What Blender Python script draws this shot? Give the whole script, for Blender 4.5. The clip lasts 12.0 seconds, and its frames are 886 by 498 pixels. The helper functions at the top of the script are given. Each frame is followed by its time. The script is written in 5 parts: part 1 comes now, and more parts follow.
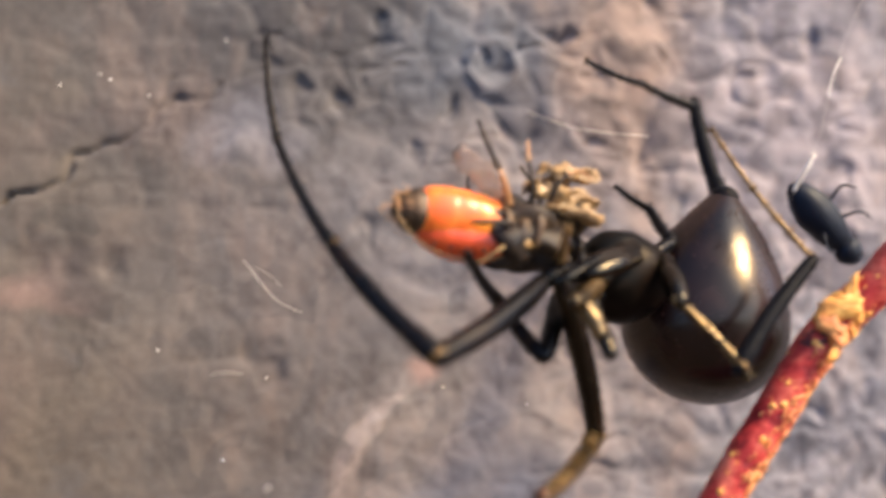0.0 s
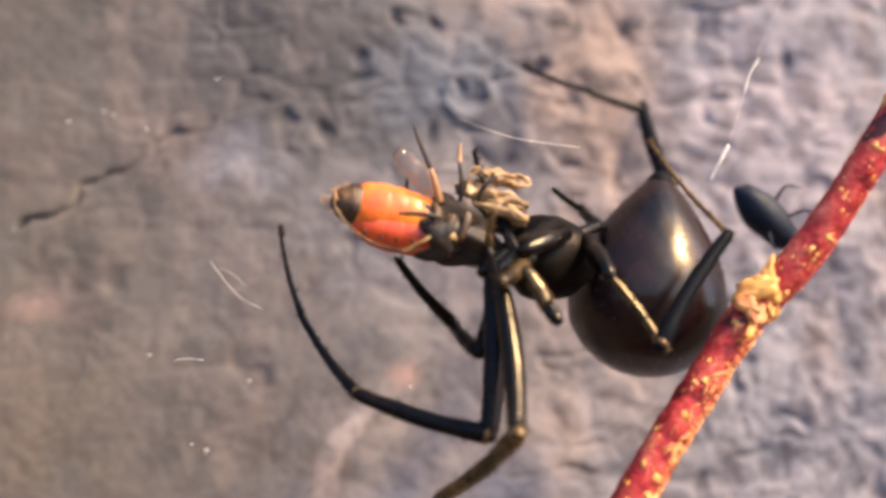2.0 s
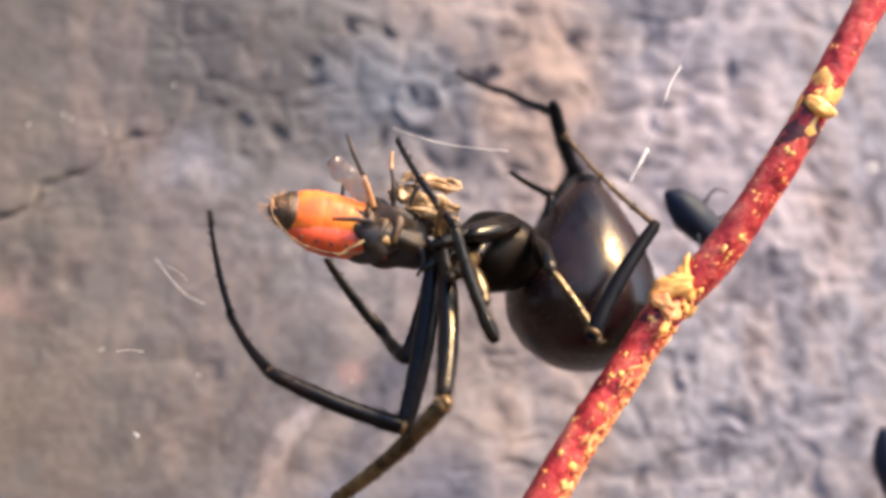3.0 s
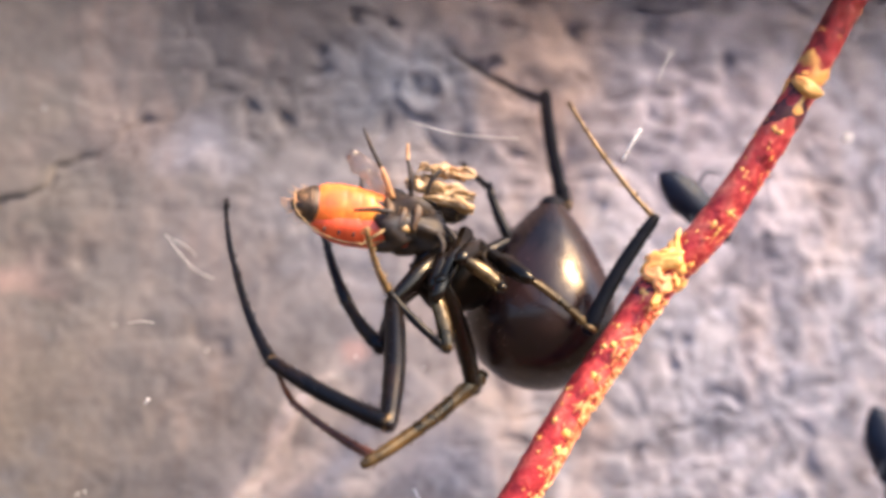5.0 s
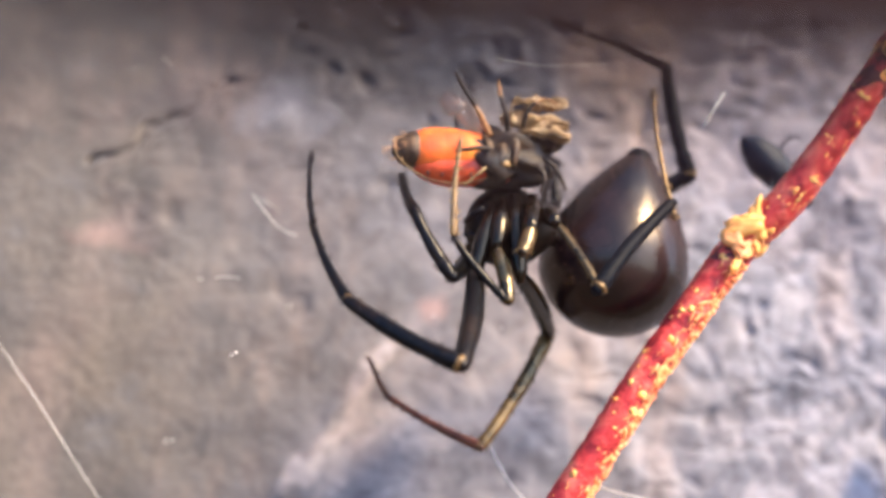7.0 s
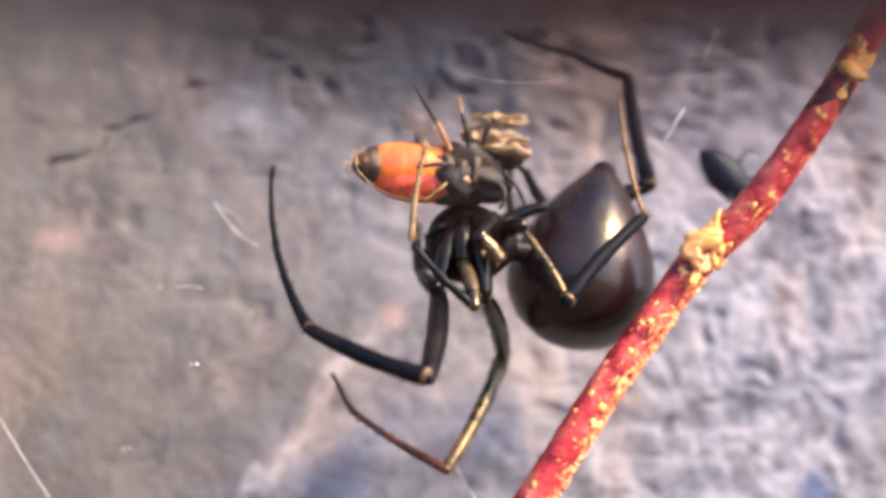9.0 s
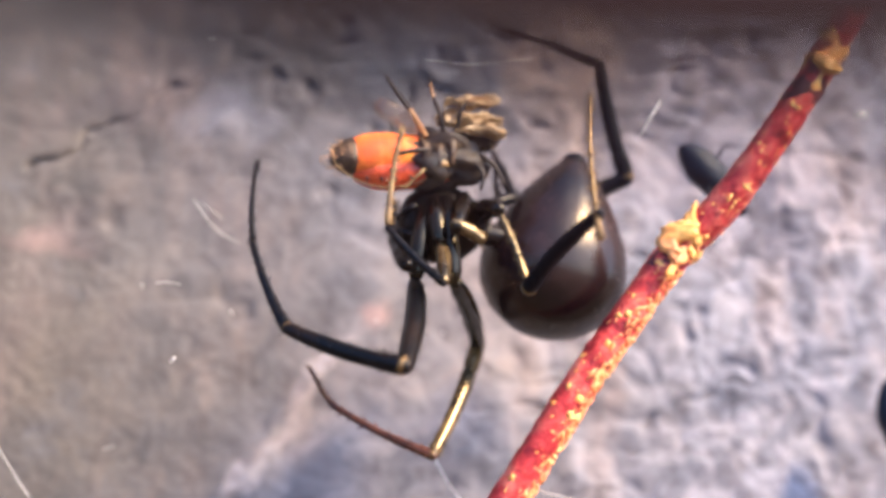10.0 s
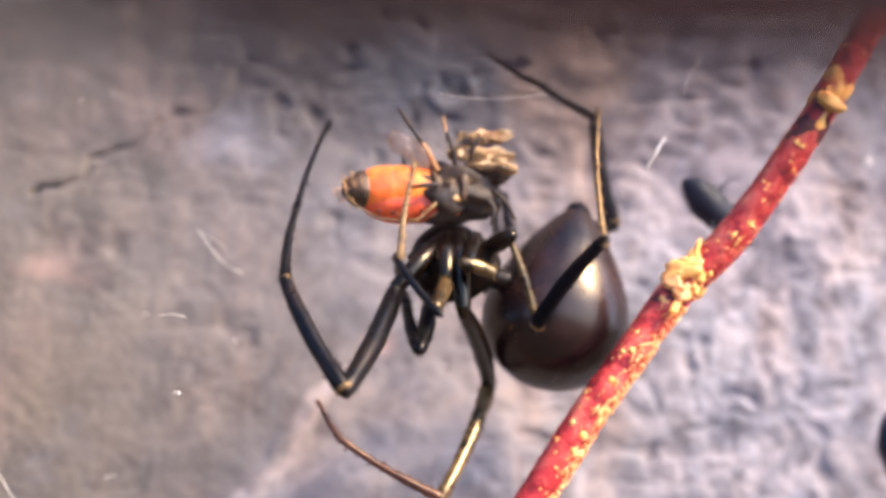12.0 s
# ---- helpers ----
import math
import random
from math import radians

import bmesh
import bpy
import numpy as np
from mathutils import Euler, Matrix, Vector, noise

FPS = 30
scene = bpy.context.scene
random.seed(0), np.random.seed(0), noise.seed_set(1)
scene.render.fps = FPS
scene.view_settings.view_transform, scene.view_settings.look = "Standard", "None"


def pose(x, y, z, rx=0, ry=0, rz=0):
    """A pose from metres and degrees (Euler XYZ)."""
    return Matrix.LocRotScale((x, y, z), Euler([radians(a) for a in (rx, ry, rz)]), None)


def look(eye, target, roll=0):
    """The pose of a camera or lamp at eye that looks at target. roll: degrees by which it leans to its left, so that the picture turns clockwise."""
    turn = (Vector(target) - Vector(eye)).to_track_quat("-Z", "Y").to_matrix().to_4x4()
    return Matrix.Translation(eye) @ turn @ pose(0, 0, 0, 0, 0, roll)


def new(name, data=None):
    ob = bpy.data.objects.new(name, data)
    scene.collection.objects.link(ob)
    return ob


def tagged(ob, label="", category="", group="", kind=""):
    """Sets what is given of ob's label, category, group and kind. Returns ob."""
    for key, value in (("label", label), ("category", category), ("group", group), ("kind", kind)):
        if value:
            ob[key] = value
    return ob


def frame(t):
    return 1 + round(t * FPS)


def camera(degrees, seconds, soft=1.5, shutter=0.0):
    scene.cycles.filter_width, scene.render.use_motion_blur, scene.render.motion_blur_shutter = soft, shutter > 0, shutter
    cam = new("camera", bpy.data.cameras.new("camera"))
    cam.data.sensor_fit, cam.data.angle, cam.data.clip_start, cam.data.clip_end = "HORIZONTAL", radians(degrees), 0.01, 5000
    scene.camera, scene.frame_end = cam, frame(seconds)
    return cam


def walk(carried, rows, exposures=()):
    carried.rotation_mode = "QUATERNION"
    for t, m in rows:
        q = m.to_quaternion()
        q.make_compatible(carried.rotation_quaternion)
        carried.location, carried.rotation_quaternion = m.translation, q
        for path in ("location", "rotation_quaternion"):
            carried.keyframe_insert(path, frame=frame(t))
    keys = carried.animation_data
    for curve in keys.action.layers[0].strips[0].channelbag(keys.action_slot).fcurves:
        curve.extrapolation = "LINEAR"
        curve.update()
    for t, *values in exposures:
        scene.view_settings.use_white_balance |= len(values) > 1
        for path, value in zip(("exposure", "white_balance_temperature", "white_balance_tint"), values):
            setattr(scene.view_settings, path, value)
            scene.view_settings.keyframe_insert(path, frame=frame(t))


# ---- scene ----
# A widow spider feeds on a small winged bug, hung in its web before a rough concrete wall, beside a red twig.
# Numbers are in millimetres and are scaled by MM.
MM = 0.001


def mm(x, y, z):
    return Vector((x * MM, y * MM, z * MM))


cam = camera(44.6, 12.0, soft=3.8, shutter=0.3)
cam.data.dof.use_dof = True
cam.data.dof.focus_distance = 0.061
cam.data.dof.aperture_fstop = 21.5
CAMERA_ROWS = [  # seconds, eye, target, roll
    (0, (-26.05, 11.33, 116.48), (-9.69, 68.68, 123.03), -1.30),
    (0.5, (-25.99, 7.07, 114.29), (-6.96, 63.03, 124.59), -1.37),
    (1, (-24.34, 6.60, 110.92), (-7.29, 62.94, 122.57), -2.27),
    (1.5, (-22.52, 5.02, 110.37), (-8.26, 62.18, 121.73), -2.22),
    (2, (-18.06, 5.34, 110.37), (-7.77, 63.29, 122.06), -1.81),
    (2.5, (-16.36, 3.34, 108.75), (-5.50, 61.02, 121.20), -1.48),
    (3, (-14.20, 2.26, 108.93), (-4.29, 60.13, 121.30), -1.36),
    (3.5, (-13.57, 1.98, 108.47), (-3.88, 59.91, 120.73), -1.24),
    (5.5, (-14.08, -0.11, 106.64), (-5.36, 57.88, 119.33), -0.80),
    (6, (-14.40, -0.25, 106.76), (-7.24, 58.22, 118.18), -0.30),
    (6.5, (-14.67, 0.14, 106.45), (-8.83, 58.99, 116.54), 0.18),
    (7, (-14.65, -0.58, 106.79), (-9.10, 58.26, 117.13), 0.53),
    (9, (-14.90, -0.95, 107.66), (-7.09, 57.67, 117.80), 0.57),
    (9.5, (-14.45, -1.18, 108.15), (-6.98, 57.42, 118.62), 0.55),
    (10, (-13.84, -1.03, 106.56), (-5.80, 57.44, 117.38), 0.17),
    (10.5, (-13.86, -1.41, 107.31), (-5.90, 57.08, 118.02), 0.33),
    (11, (-14.02, -1.32, 106.79), (-5.55, 57.10, 117.56), 0.20),
    (11.5, (-14.39, -1.39, 108.17), (-6.26, 57.06, 119.04), 0.44),
    (12, (-14.30, -1.43, 108.10), (-6.17, 56.94, 119.36), 0.55),
]
EXPOSURES = [(0, 0.69, 4960, 7), (0.5, 0.89, 5250, 14), (1.5, 0.81, 5050, 11), (2.5, 0.85, 4880, 10), (3.5, 1.21, 4760, 9), (5.5, 1.32, 4830, 12), (6.5, 1.39, 4720, 12), (7, 1.41, 4630, 8), (9, 1.39, 4590, 10), (12, 1.41, 4690, 13)]
walk(cam, [(t, look(mm(*e), mm(*g), r)) for t, e, g, r in CAMERA_ROWS], EXPOSURES)

# ---- light ----
SUN_TO = Vector((0.62, -0.50, 0.70)).normalized()
world = bpy.data.worlds.new("sky")
scene.world = world
world.use_nodes = True
wn = world.node_tree.nodes
sky = wn.new("ShaderNodeTexSky")
sky.sky_type = "NISHITA"
sky.sun_disc = False
sky.air_density = 0.65
sky.dust_density = 3.0
sky.ozone_density = 0.5
sky.sun_elevation = math.asin(SUN_TO.z)
sky.sun_rotation = math.atan2(SUN_TO.x, SUN_TO.y)
wn["Background"].inputs["Strength"].default_value = 0.15
world.node_tree.links.new(sky.outputs[0], wn["Background"].inputs["Color"])
sun_data = bpy.data.lights.new("sun", "SUN")
sun_data.energy = 5.0
sun_data.angle = radians(9)
sun_data.color = (1.0, 0.60, 0.23)
sun = new("sun", sun_data)
sun.matrix_world = look(SUN_TO * 2.0, (0, 0, 0))


# ---- materials ----
def material(name, build):
    m = bpy.data.materials.new(name)
    m.use_nodes = True
    nt = m.node_tree
    b = nt.nodes["Principled BSDF"]
    build(nt, b)
    return m


def node(nt, kind, **values):
    n = nt.nodes.new(kind)
    for key, v in values.items():
        n.inputs[key.replace("_", " ")].default_value = v
    return n


def coords(nt):
    return nt.nodes.new("ShaderNodeTexCoord").outputs["Object"]


def noise_tex(nt, scale, detail=4.0, rough=0.55, at=None):
    n = node(nt, "ShaderNodeTexNoise", Scale=scale, Detail=detail, Roughness=rough)
    nt.links.new(at or coords(nt), n.inputs["Vector"])
    return n.outputs["Fac"]


def ramp(nt, fac, *stops):
    r = nt.nodes.new("ShaderNodeValToRGB")
    e = r.color_ramp.elements
    while len(e) < len(stops):
        e.new(0.5)
    for el, (p, c) in zip(e, stops):
        el.position, el.color = p, (*c, 1)
    nt.links.new(fac, r.inputs[0])
    return r.outputs[0]


def bump(nt, b, fac, strength, distance):
    n = node(nt, "ShaderNodeBump", Strength=strength, Distance=distance)
    nt.links.new(fac, n.inputs["Height"])
    nt.links.new(n.outputs[0], b.inputs["Normal"])


def mix(nt, fac, a, c, blend="MIX"):
    n = nt.nodes.new("ShaderNodeMix")
    n.data_type, n.blend_type = "RGBA", blend
    for sock, v in ((n.inputs[0], fac), (n.inputs[6], a), (n.inputs[7], c)):
        if hasattr(v, "links"):
            nt.links.new(v, sock)
        else:
            sock.default_value = v if not isinstance(v, tuple) else (*v, 1)
    return n.outputs[2]


def wall_patch(nt, at, c, centre, half, turn, colour, most):
    """A soft-edged patch of another colour on the wall, for stains and for tone set by brightness: centre and half
    sizes in mm, turn in degrees.
    """
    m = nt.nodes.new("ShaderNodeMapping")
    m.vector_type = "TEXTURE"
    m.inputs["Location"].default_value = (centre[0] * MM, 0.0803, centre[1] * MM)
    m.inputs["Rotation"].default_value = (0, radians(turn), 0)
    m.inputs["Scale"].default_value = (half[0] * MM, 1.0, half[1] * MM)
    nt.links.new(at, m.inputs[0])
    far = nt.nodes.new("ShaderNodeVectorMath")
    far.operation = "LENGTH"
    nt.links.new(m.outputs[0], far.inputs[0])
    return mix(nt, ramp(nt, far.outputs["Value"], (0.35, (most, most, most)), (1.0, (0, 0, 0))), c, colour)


def concrete(nt, b):
    at = coords(nt)
    sep = nt.nodes.new("ShaderNodeSeparateXYZ")
    nt.links.new(at, sep.inputs[0])
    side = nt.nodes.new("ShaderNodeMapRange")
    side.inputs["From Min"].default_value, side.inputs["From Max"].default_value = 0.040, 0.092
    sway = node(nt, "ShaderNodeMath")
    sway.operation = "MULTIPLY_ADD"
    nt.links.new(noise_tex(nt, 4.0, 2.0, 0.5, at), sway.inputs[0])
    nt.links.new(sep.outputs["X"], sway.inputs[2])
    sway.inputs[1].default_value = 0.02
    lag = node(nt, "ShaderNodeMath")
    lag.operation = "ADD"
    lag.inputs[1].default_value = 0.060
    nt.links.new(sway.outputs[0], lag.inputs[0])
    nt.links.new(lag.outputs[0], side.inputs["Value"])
    big = noise_tex(nt, 70.0, 4.0, 0.6, at)
    hue = noise_tex(nt, 135.0, 5.0, 0.65, at)
    mid = noise_tex(nt, 330.0, 5.0, 0.6, at)
    blot = noise_tex(nt, 480.0, 3.0, 0.55, at)
    fine = noise_tex(nt, 2200.0, 4.0, 0.7, at)
    # smoother brown cement on one side, paler washed gravel on the other; their tones also carry the left-to-right
    # brightness gradient
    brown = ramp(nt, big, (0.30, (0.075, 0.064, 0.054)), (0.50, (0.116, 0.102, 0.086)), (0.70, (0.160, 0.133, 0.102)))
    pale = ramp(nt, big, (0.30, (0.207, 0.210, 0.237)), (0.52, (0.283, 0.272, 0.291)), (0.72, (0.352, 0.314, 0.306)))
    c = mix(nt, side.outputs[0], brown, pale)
    # warm and bluish blotches of the cement
    c = mix(nt, ramp(nt, hue, (0.54, (0, 0, 0)), (0.70, (0.36, 0.36, 0.36))), c, (0.207, 0.165, 0.132))
    c = mix(nt, ramp(nt, hue, (0.30, (0.3, 0.3, 0.3)), (0.46, (0, 0, 0))), c, (0.168, 0.176, 0.199))
    shift = nt.nodes.new("ShaderNodeTexNoise")
    shift.inputs["Scale"].default_value = 230.0
    nt.links.new(at, shift.inputs["Vector"])
    wob = node(nt, "ShaderNodeVectorMath")
    wob.operation = "MULTIPLY_ADD"
    wob.inputs[1].default_value = (0.006, 0.0, 0.006)
    nt.links.new(shift.outputs["Color"], wob.inputs[0])
    nt.links.new(at, wob.inputs[2])
    bent = nt.nodes.new("ShaderNodeVectorMath")
    bent.operation = "SUBTRACT"
    bent.inputs[1].default_value = (0.003, 0.0, 0.003)
    nt.links.new(wob.outputs[0], bent.inputs[0])
    for centre, half, turn, colour, most in WALL_PATCHES:
        c = wall_patch(nt, bent.outputs[0], c, centre, half, turn, colour, most)
    tall = nt.nodes.new("ShaderNodeMapping")
    tall.inputs["Scale"].default_value = (1.0, 1.0, 0.3)
    nt.links.new(at, tall.inputs[0])
    drip = noise_tex(nt, 190.0, 4.0, 0.6, tall.outputs[0])
    c = mix(nt, ramp(nt, drip, (0.52, (0, 0, 0)), (0.72, (0.5, 0.5, 0.5))), c, (0.253, 0.191, 0.153))
    amount = nt.nodes.new("ShaderNodeMapRange")
    amount.inputs["To Min"].default_value, amount.inputs["To Max"].default_value = 0.35, 1.0
    nt.links.new(side.outputs[0], amount.inputs["Value"])
    c = mix(nt, 0.8, c, ramp(nt, mid, (0.30, (0.82, 0.81, 0.82)), (0.52, (0.97, 0.97, 0.97)), (0.75, (1.05, 1.03, 1.01))), "MULTIPLY")
    c = mix(nt, amount.outputs[0], c, ramp(nt, blot, (0.36, (0.56, 0.54, 0.55)), (0.50, (1.0, 1.0, 1.0)), (0.70, (1.10, 1.06, 1.04))), "MULTIPLY")
    c = mix(nt, 0.5, c, ramp(nt, fine, (0.3, (0.82, 0.81, 0.80)), (0.7, (1.0, 1.0, 1.0))), "MULTIPLY")
    # each lump of gravel has its own tone
    tone = nt.nodes.new("ShaderNodeTexVoronoi")
    tone.inputs["Scale"].default_value = 430.0
    nt.links.new(bent.outputs[0], tone.inputs["Vector"])
    pick = nt.nodes.new("ShaderNodeSeparateColor")
    nt.links.new(tone.outputs["Color"], pick.inputs[0])
    c = mix(nt, amount.outputs[0], c, ramp(nt, pick.outputs[0], (0.0, (0.62, 0.62, 0.66)), (0.4, (0.97, 0.96, 0.99)), (1.0, (1.18, 1.12, 1.08))), "MULTIPLY")
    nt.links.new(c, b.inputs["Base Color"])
    b.inputs["Roughness"].default_value = 0.9
    bump(nt, b, fine, 0.12, 0.0001)


def shell(base, brown, rough, coat, scale=900.0, tint=(1.0, 1.0, 1.0), level=0.5, metal=0.0, edge=(0.35, 0.70), brushed=0.0, relief=0.14):
    def build(nt, b):
        f = noise_tex(nt, scale, 4.0, 0.6)
        nt.links.new(ramp(nt, f, (edge[0], base), (edge[1], brown)), b.inputs["Base Color"])
        r = nt.nodes.new("ShaderNodeMapRange")
        r.inputs["To Min"].default_value, r.inputs["To Max"].default_value = rough * 0.75, rough * 1.35
        nt.links.new(f, r.inputs["Value"])
        nt.links.new(r.outputs[0], b.inputs["Roughness"])
        b.inputs["IOR"].default_value = 1.5
        b.inputs["Anisotropic"].default_value = brushed
        b.inputs["Metallic"].default_value = metal
        b.inputs["Specular Tint"].default_value = (*tint, 1)
        b.inputs["Specular IOR Level"].default_value = level
        b.inputs["Coat Weight"].default_value = coat
        b.inputs["Coat Roughness"].default_value = 0.20
        bump(nt, b, noise_tex(nt, 3200.0, 4.0, 0.7), relief, 0.00008)
    return build


def bark(nt, b):
    at = coords(nt)
    f = noise_tex(nt, 700.0, 5.0, 0.65, at)
    g = noise_tex(nt, 180.0, 3.0, 0.5, at)
    c = ramp(nt, f, (0.34, (0.10, 0.010, 0.012)), (0.48, (0.50, 0.046, 0.038)), (0.68, (0.80, 0.22, 0.13)))
    c = mix(nt, ramp(nt, g, (0.35, (0, 0, 0)), (0.7, (0.75, 0.75, 0.75))), c, (0.46, 0.036, 0.036))
    nt.links.new(c, b.inputs["Base Color"])
    b.inputs["Specular IOR Level"].default_value = 0.25
    b.inputs["Roughness"].default_value = 0.36
    bump(nt, b, f, 1.0, 0.00025)


def plain(c1, c2, rough, scale=600.0, transmission=0.0, subsurface=0.0):
    def build(nt, b):
        f = noise_tex(nt, scale, 4.0, 0.6)
        nt.links.new(ramp(nt, f, (0.35, c1), (0.68, c2)), b.inputs["Base Color"])
        b.inputs["Roughness"].default_value = rough
        b.inputs["Transmission Weight"].default_value = transmission
        b.inputs["Subsurface Weight"].default_value = subsurface
        b.inputs["Subsurface Radius"].default_value = (1.0, 0.35, 0.1)
        b.inputs["Subsurface Scale"].default_value = 0.0006
        bump(nt, b, f, 0.4, 0.00008)
    return build


WALL_PATCHES = [  # centre, half sizes, turn, colour, strength
    # dark patch, lowers the tone of the upper left
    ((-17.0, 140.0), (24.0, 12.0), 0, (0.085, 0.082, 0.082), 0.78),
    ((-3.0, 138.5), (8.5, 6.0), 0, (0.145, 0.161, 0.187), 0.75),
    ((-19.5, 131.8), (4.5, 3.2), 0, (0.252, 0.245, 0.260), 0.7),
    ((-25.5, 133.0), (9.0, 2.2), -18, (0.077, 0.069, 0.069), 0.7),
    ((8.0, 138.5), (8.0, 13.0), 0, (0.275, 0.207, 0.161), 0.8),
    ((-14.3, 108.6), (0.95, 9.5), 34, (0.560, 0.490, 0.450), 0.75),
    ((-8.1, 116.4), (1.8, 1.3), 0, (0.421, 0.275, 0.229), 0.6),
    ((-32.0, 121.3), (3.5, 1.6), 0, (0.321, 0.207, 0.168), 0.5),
    # pale patch, puts the bright glow at the upper right into the colour
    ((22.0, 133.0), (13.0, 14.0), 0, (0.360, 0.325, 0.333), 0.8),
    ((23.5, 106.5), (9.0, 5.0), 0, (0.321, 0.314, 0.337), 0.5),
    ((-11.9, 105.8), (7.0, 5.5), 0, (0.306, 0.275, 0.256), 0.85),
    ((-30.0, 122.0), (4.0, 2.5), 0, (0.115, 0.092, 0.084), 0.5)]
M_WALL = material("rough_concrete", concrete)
M_ABDOMEN = material("abdomen_cuticle", shell((0.002, 0.002, 0.004), (0.030, 0.014, 0.013), 0.24, 0.0, 170.0, (1.0, 0.84, 0.60), 0.55, 0.0, (0.34, 0.68), 0.0, 0.08))
M_LEG = material("leg_cuticle", shell((0.003, 0.003, 0.004), (0.022, 0.012, 0.007), 0.32, 0.0, 520.0, (1.0, 0.93, 0.84), 0.22, 0.0, (0.46, 0.74)))
# brown-gold patches put warm glints into the colour
M_COXA = material("hip_cuticle", shell((0.003, 0.002, 0.002), (0.034, 0.019, 0.008), 0.24, 0.0, 420.0, (1.0, 0.86, 0.58), 0.5, 0.1, (0.48, 0.70)))
M_HEAD = material("head_cuticle", shell((0.002, 0.002, 0.002), (0.014, 0.008, 0.005), 0.34, 0.0, 420.0, (1.0, 0.85, 0.60), 0.14, 0.0, (0.46, 0.72), 0.0, 0.25))
# gold that stands in for the sun's glints on joints and thin legs
M_GOLD_GLINT = material("joint_glint_gold", shell((0.06, 0.034, 0.012), (0.32, 0.19, 0.06), 0.30, 0.0, 900.0, (1.0, 0.85, 0.55), 0.8, 0.3))
# duller copy for leg parts that show no highlight
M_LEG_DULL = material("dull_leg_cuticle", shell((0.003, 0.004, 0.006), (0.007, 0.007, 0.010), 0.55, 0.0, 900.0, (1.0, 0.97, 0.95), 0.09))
# brassy colour paints the sun's glint on chosen leg parts
M_LEG_GLINT = material("glint_leg_cuticle", shell((0.014, 0.009, 0.004), (0.19, 0.12, 0.042), 0.24, 0.0, 500.0, (1.0, 0.86, 0.55), 1.0, 0.4, (0.38, 0.60)))
M_LEG_BROWN = material("brown_leg_cuticle", shell((0.030, 0.011, 0.008), (0.13, 0.045, 0.022), 0.30, 0.0, 900.0, (1.0, 0.88, 0.70), 0.45))
M_BEETLE = material("beetle_shell", shell((0.006, 0.009, 0.018), (0.010, 0.013, 0.024), 0.55, 0.0, 900.0, (0.9, 0.95, 1.0), 0.3))
M_BARK = material("red_bark", bark)
M_SCAR = material("tan_leaf_scar", plain((0.90, 0.34, 0.05), (1.0, 0.60, 0.13), 0.34, 900.0))
M_FLAKE = material("tan_bark_flake", plain((0.66, 0.19, 0.05), (0.96, 0.48, 0.14), 0.45, 900.0))
# dark bark, also the colour for the shade below the knot's crest
M_DARK_SHADED = material("dark_and_shaded_bark", plain((0.045, 0.010, 0.011), (0.16, 0.030, 0.026), 0.6, 900.0))
M_ORANGE = material("orange_cuticle", plain((0.90, 0.13, 0.010), (1.0, 0.42, 0.035), 0.30, 420.0, 0.0, 0.4))
M_RED = material("red_cuticle", plain((0.55, 0.05, 0.012), (0.85, 0.13, 0.02), 0.35, 700.0))
M_BUG_DARK = material("bug_dark_cuticle", plain((0.007, 0.005, 0.004), (0.055, 0.032, 0.012), 0.6, 900.0))
M_BUG_GOLD = material("bug_golden_fuzz", plain((0.12, 0.07, 0.02), (0.50, 0.32, 0.11), 0.4, 1500.0))
M_BUG_OLIVE = material("bug_olive_cuticle", plain((0.014, 0.009, 0.006), (0.15, 0.085, 0.030), 0.5, 1000.0))
M_BUG_TAN = material("bug_tan_leg", plain((0.42, 0.19, 0.06), (0.62, 0.36, 0.14), 0.4, 1500.0))
M_FILM = material("clear_wing", plain((0.80, 0.62, 0.50), (0.92, 0.80, 0.68), 0.18, 800.0, 0.95))
M_WING = material("dry_wing", plain((0.26, 0.15, 0.05), (0.55, 0.37, 0.16), 0.35, 1200.0))
M_SILK = material("silk", plain((0.75, 0.68, 0.55), (0.9, 0.85, 0.75), 0.35, 3000.0))
# for the added bar that darkens the top of the view
M_VIEW_SHADE = material("view_shade_dark", shell((0.026, 0.014, 0.014), (0.040, 0.023, 0.022), 0.8, 0.0, 900.0, (1.0, 0.7, 0.65), 0.12))
# the ground is unseen; kept dark to cut warm bounce from below
M_SOIL = material("soil", plain((0.035, 0.027, 0.02), (0.085, 0.066, 0.045), 0.95, 30.0))


# ---- helpers for meshes ----
def mesh_from(bm, name, mat, smooth=True):
    me = bpy.data.meshes.new(name)
    bmesh.ops.recalc_face_normals(bm, faces=bm.faces)
    bm.to_mesh(me)
    bm.free()
    if mat:
        me.materials.append(mat)
    if smooth:
        me.polygons.foreach_set("use_smooth", [True] * len(me.polygons))
    return me


def part(name, bm, mat, parent, label=""):
    ob = new(name, mesh_from(bm, name, mat))
    ob.parent = parent
    return tagged(ob, label)


def thing(name, label, category, at=(0, 0, 0), **tags):
    ob = new(name)
    ob.empty_display_size = 0.002
    ob.location = mm(*at)
    return tagged(ob, label, category, **tags)


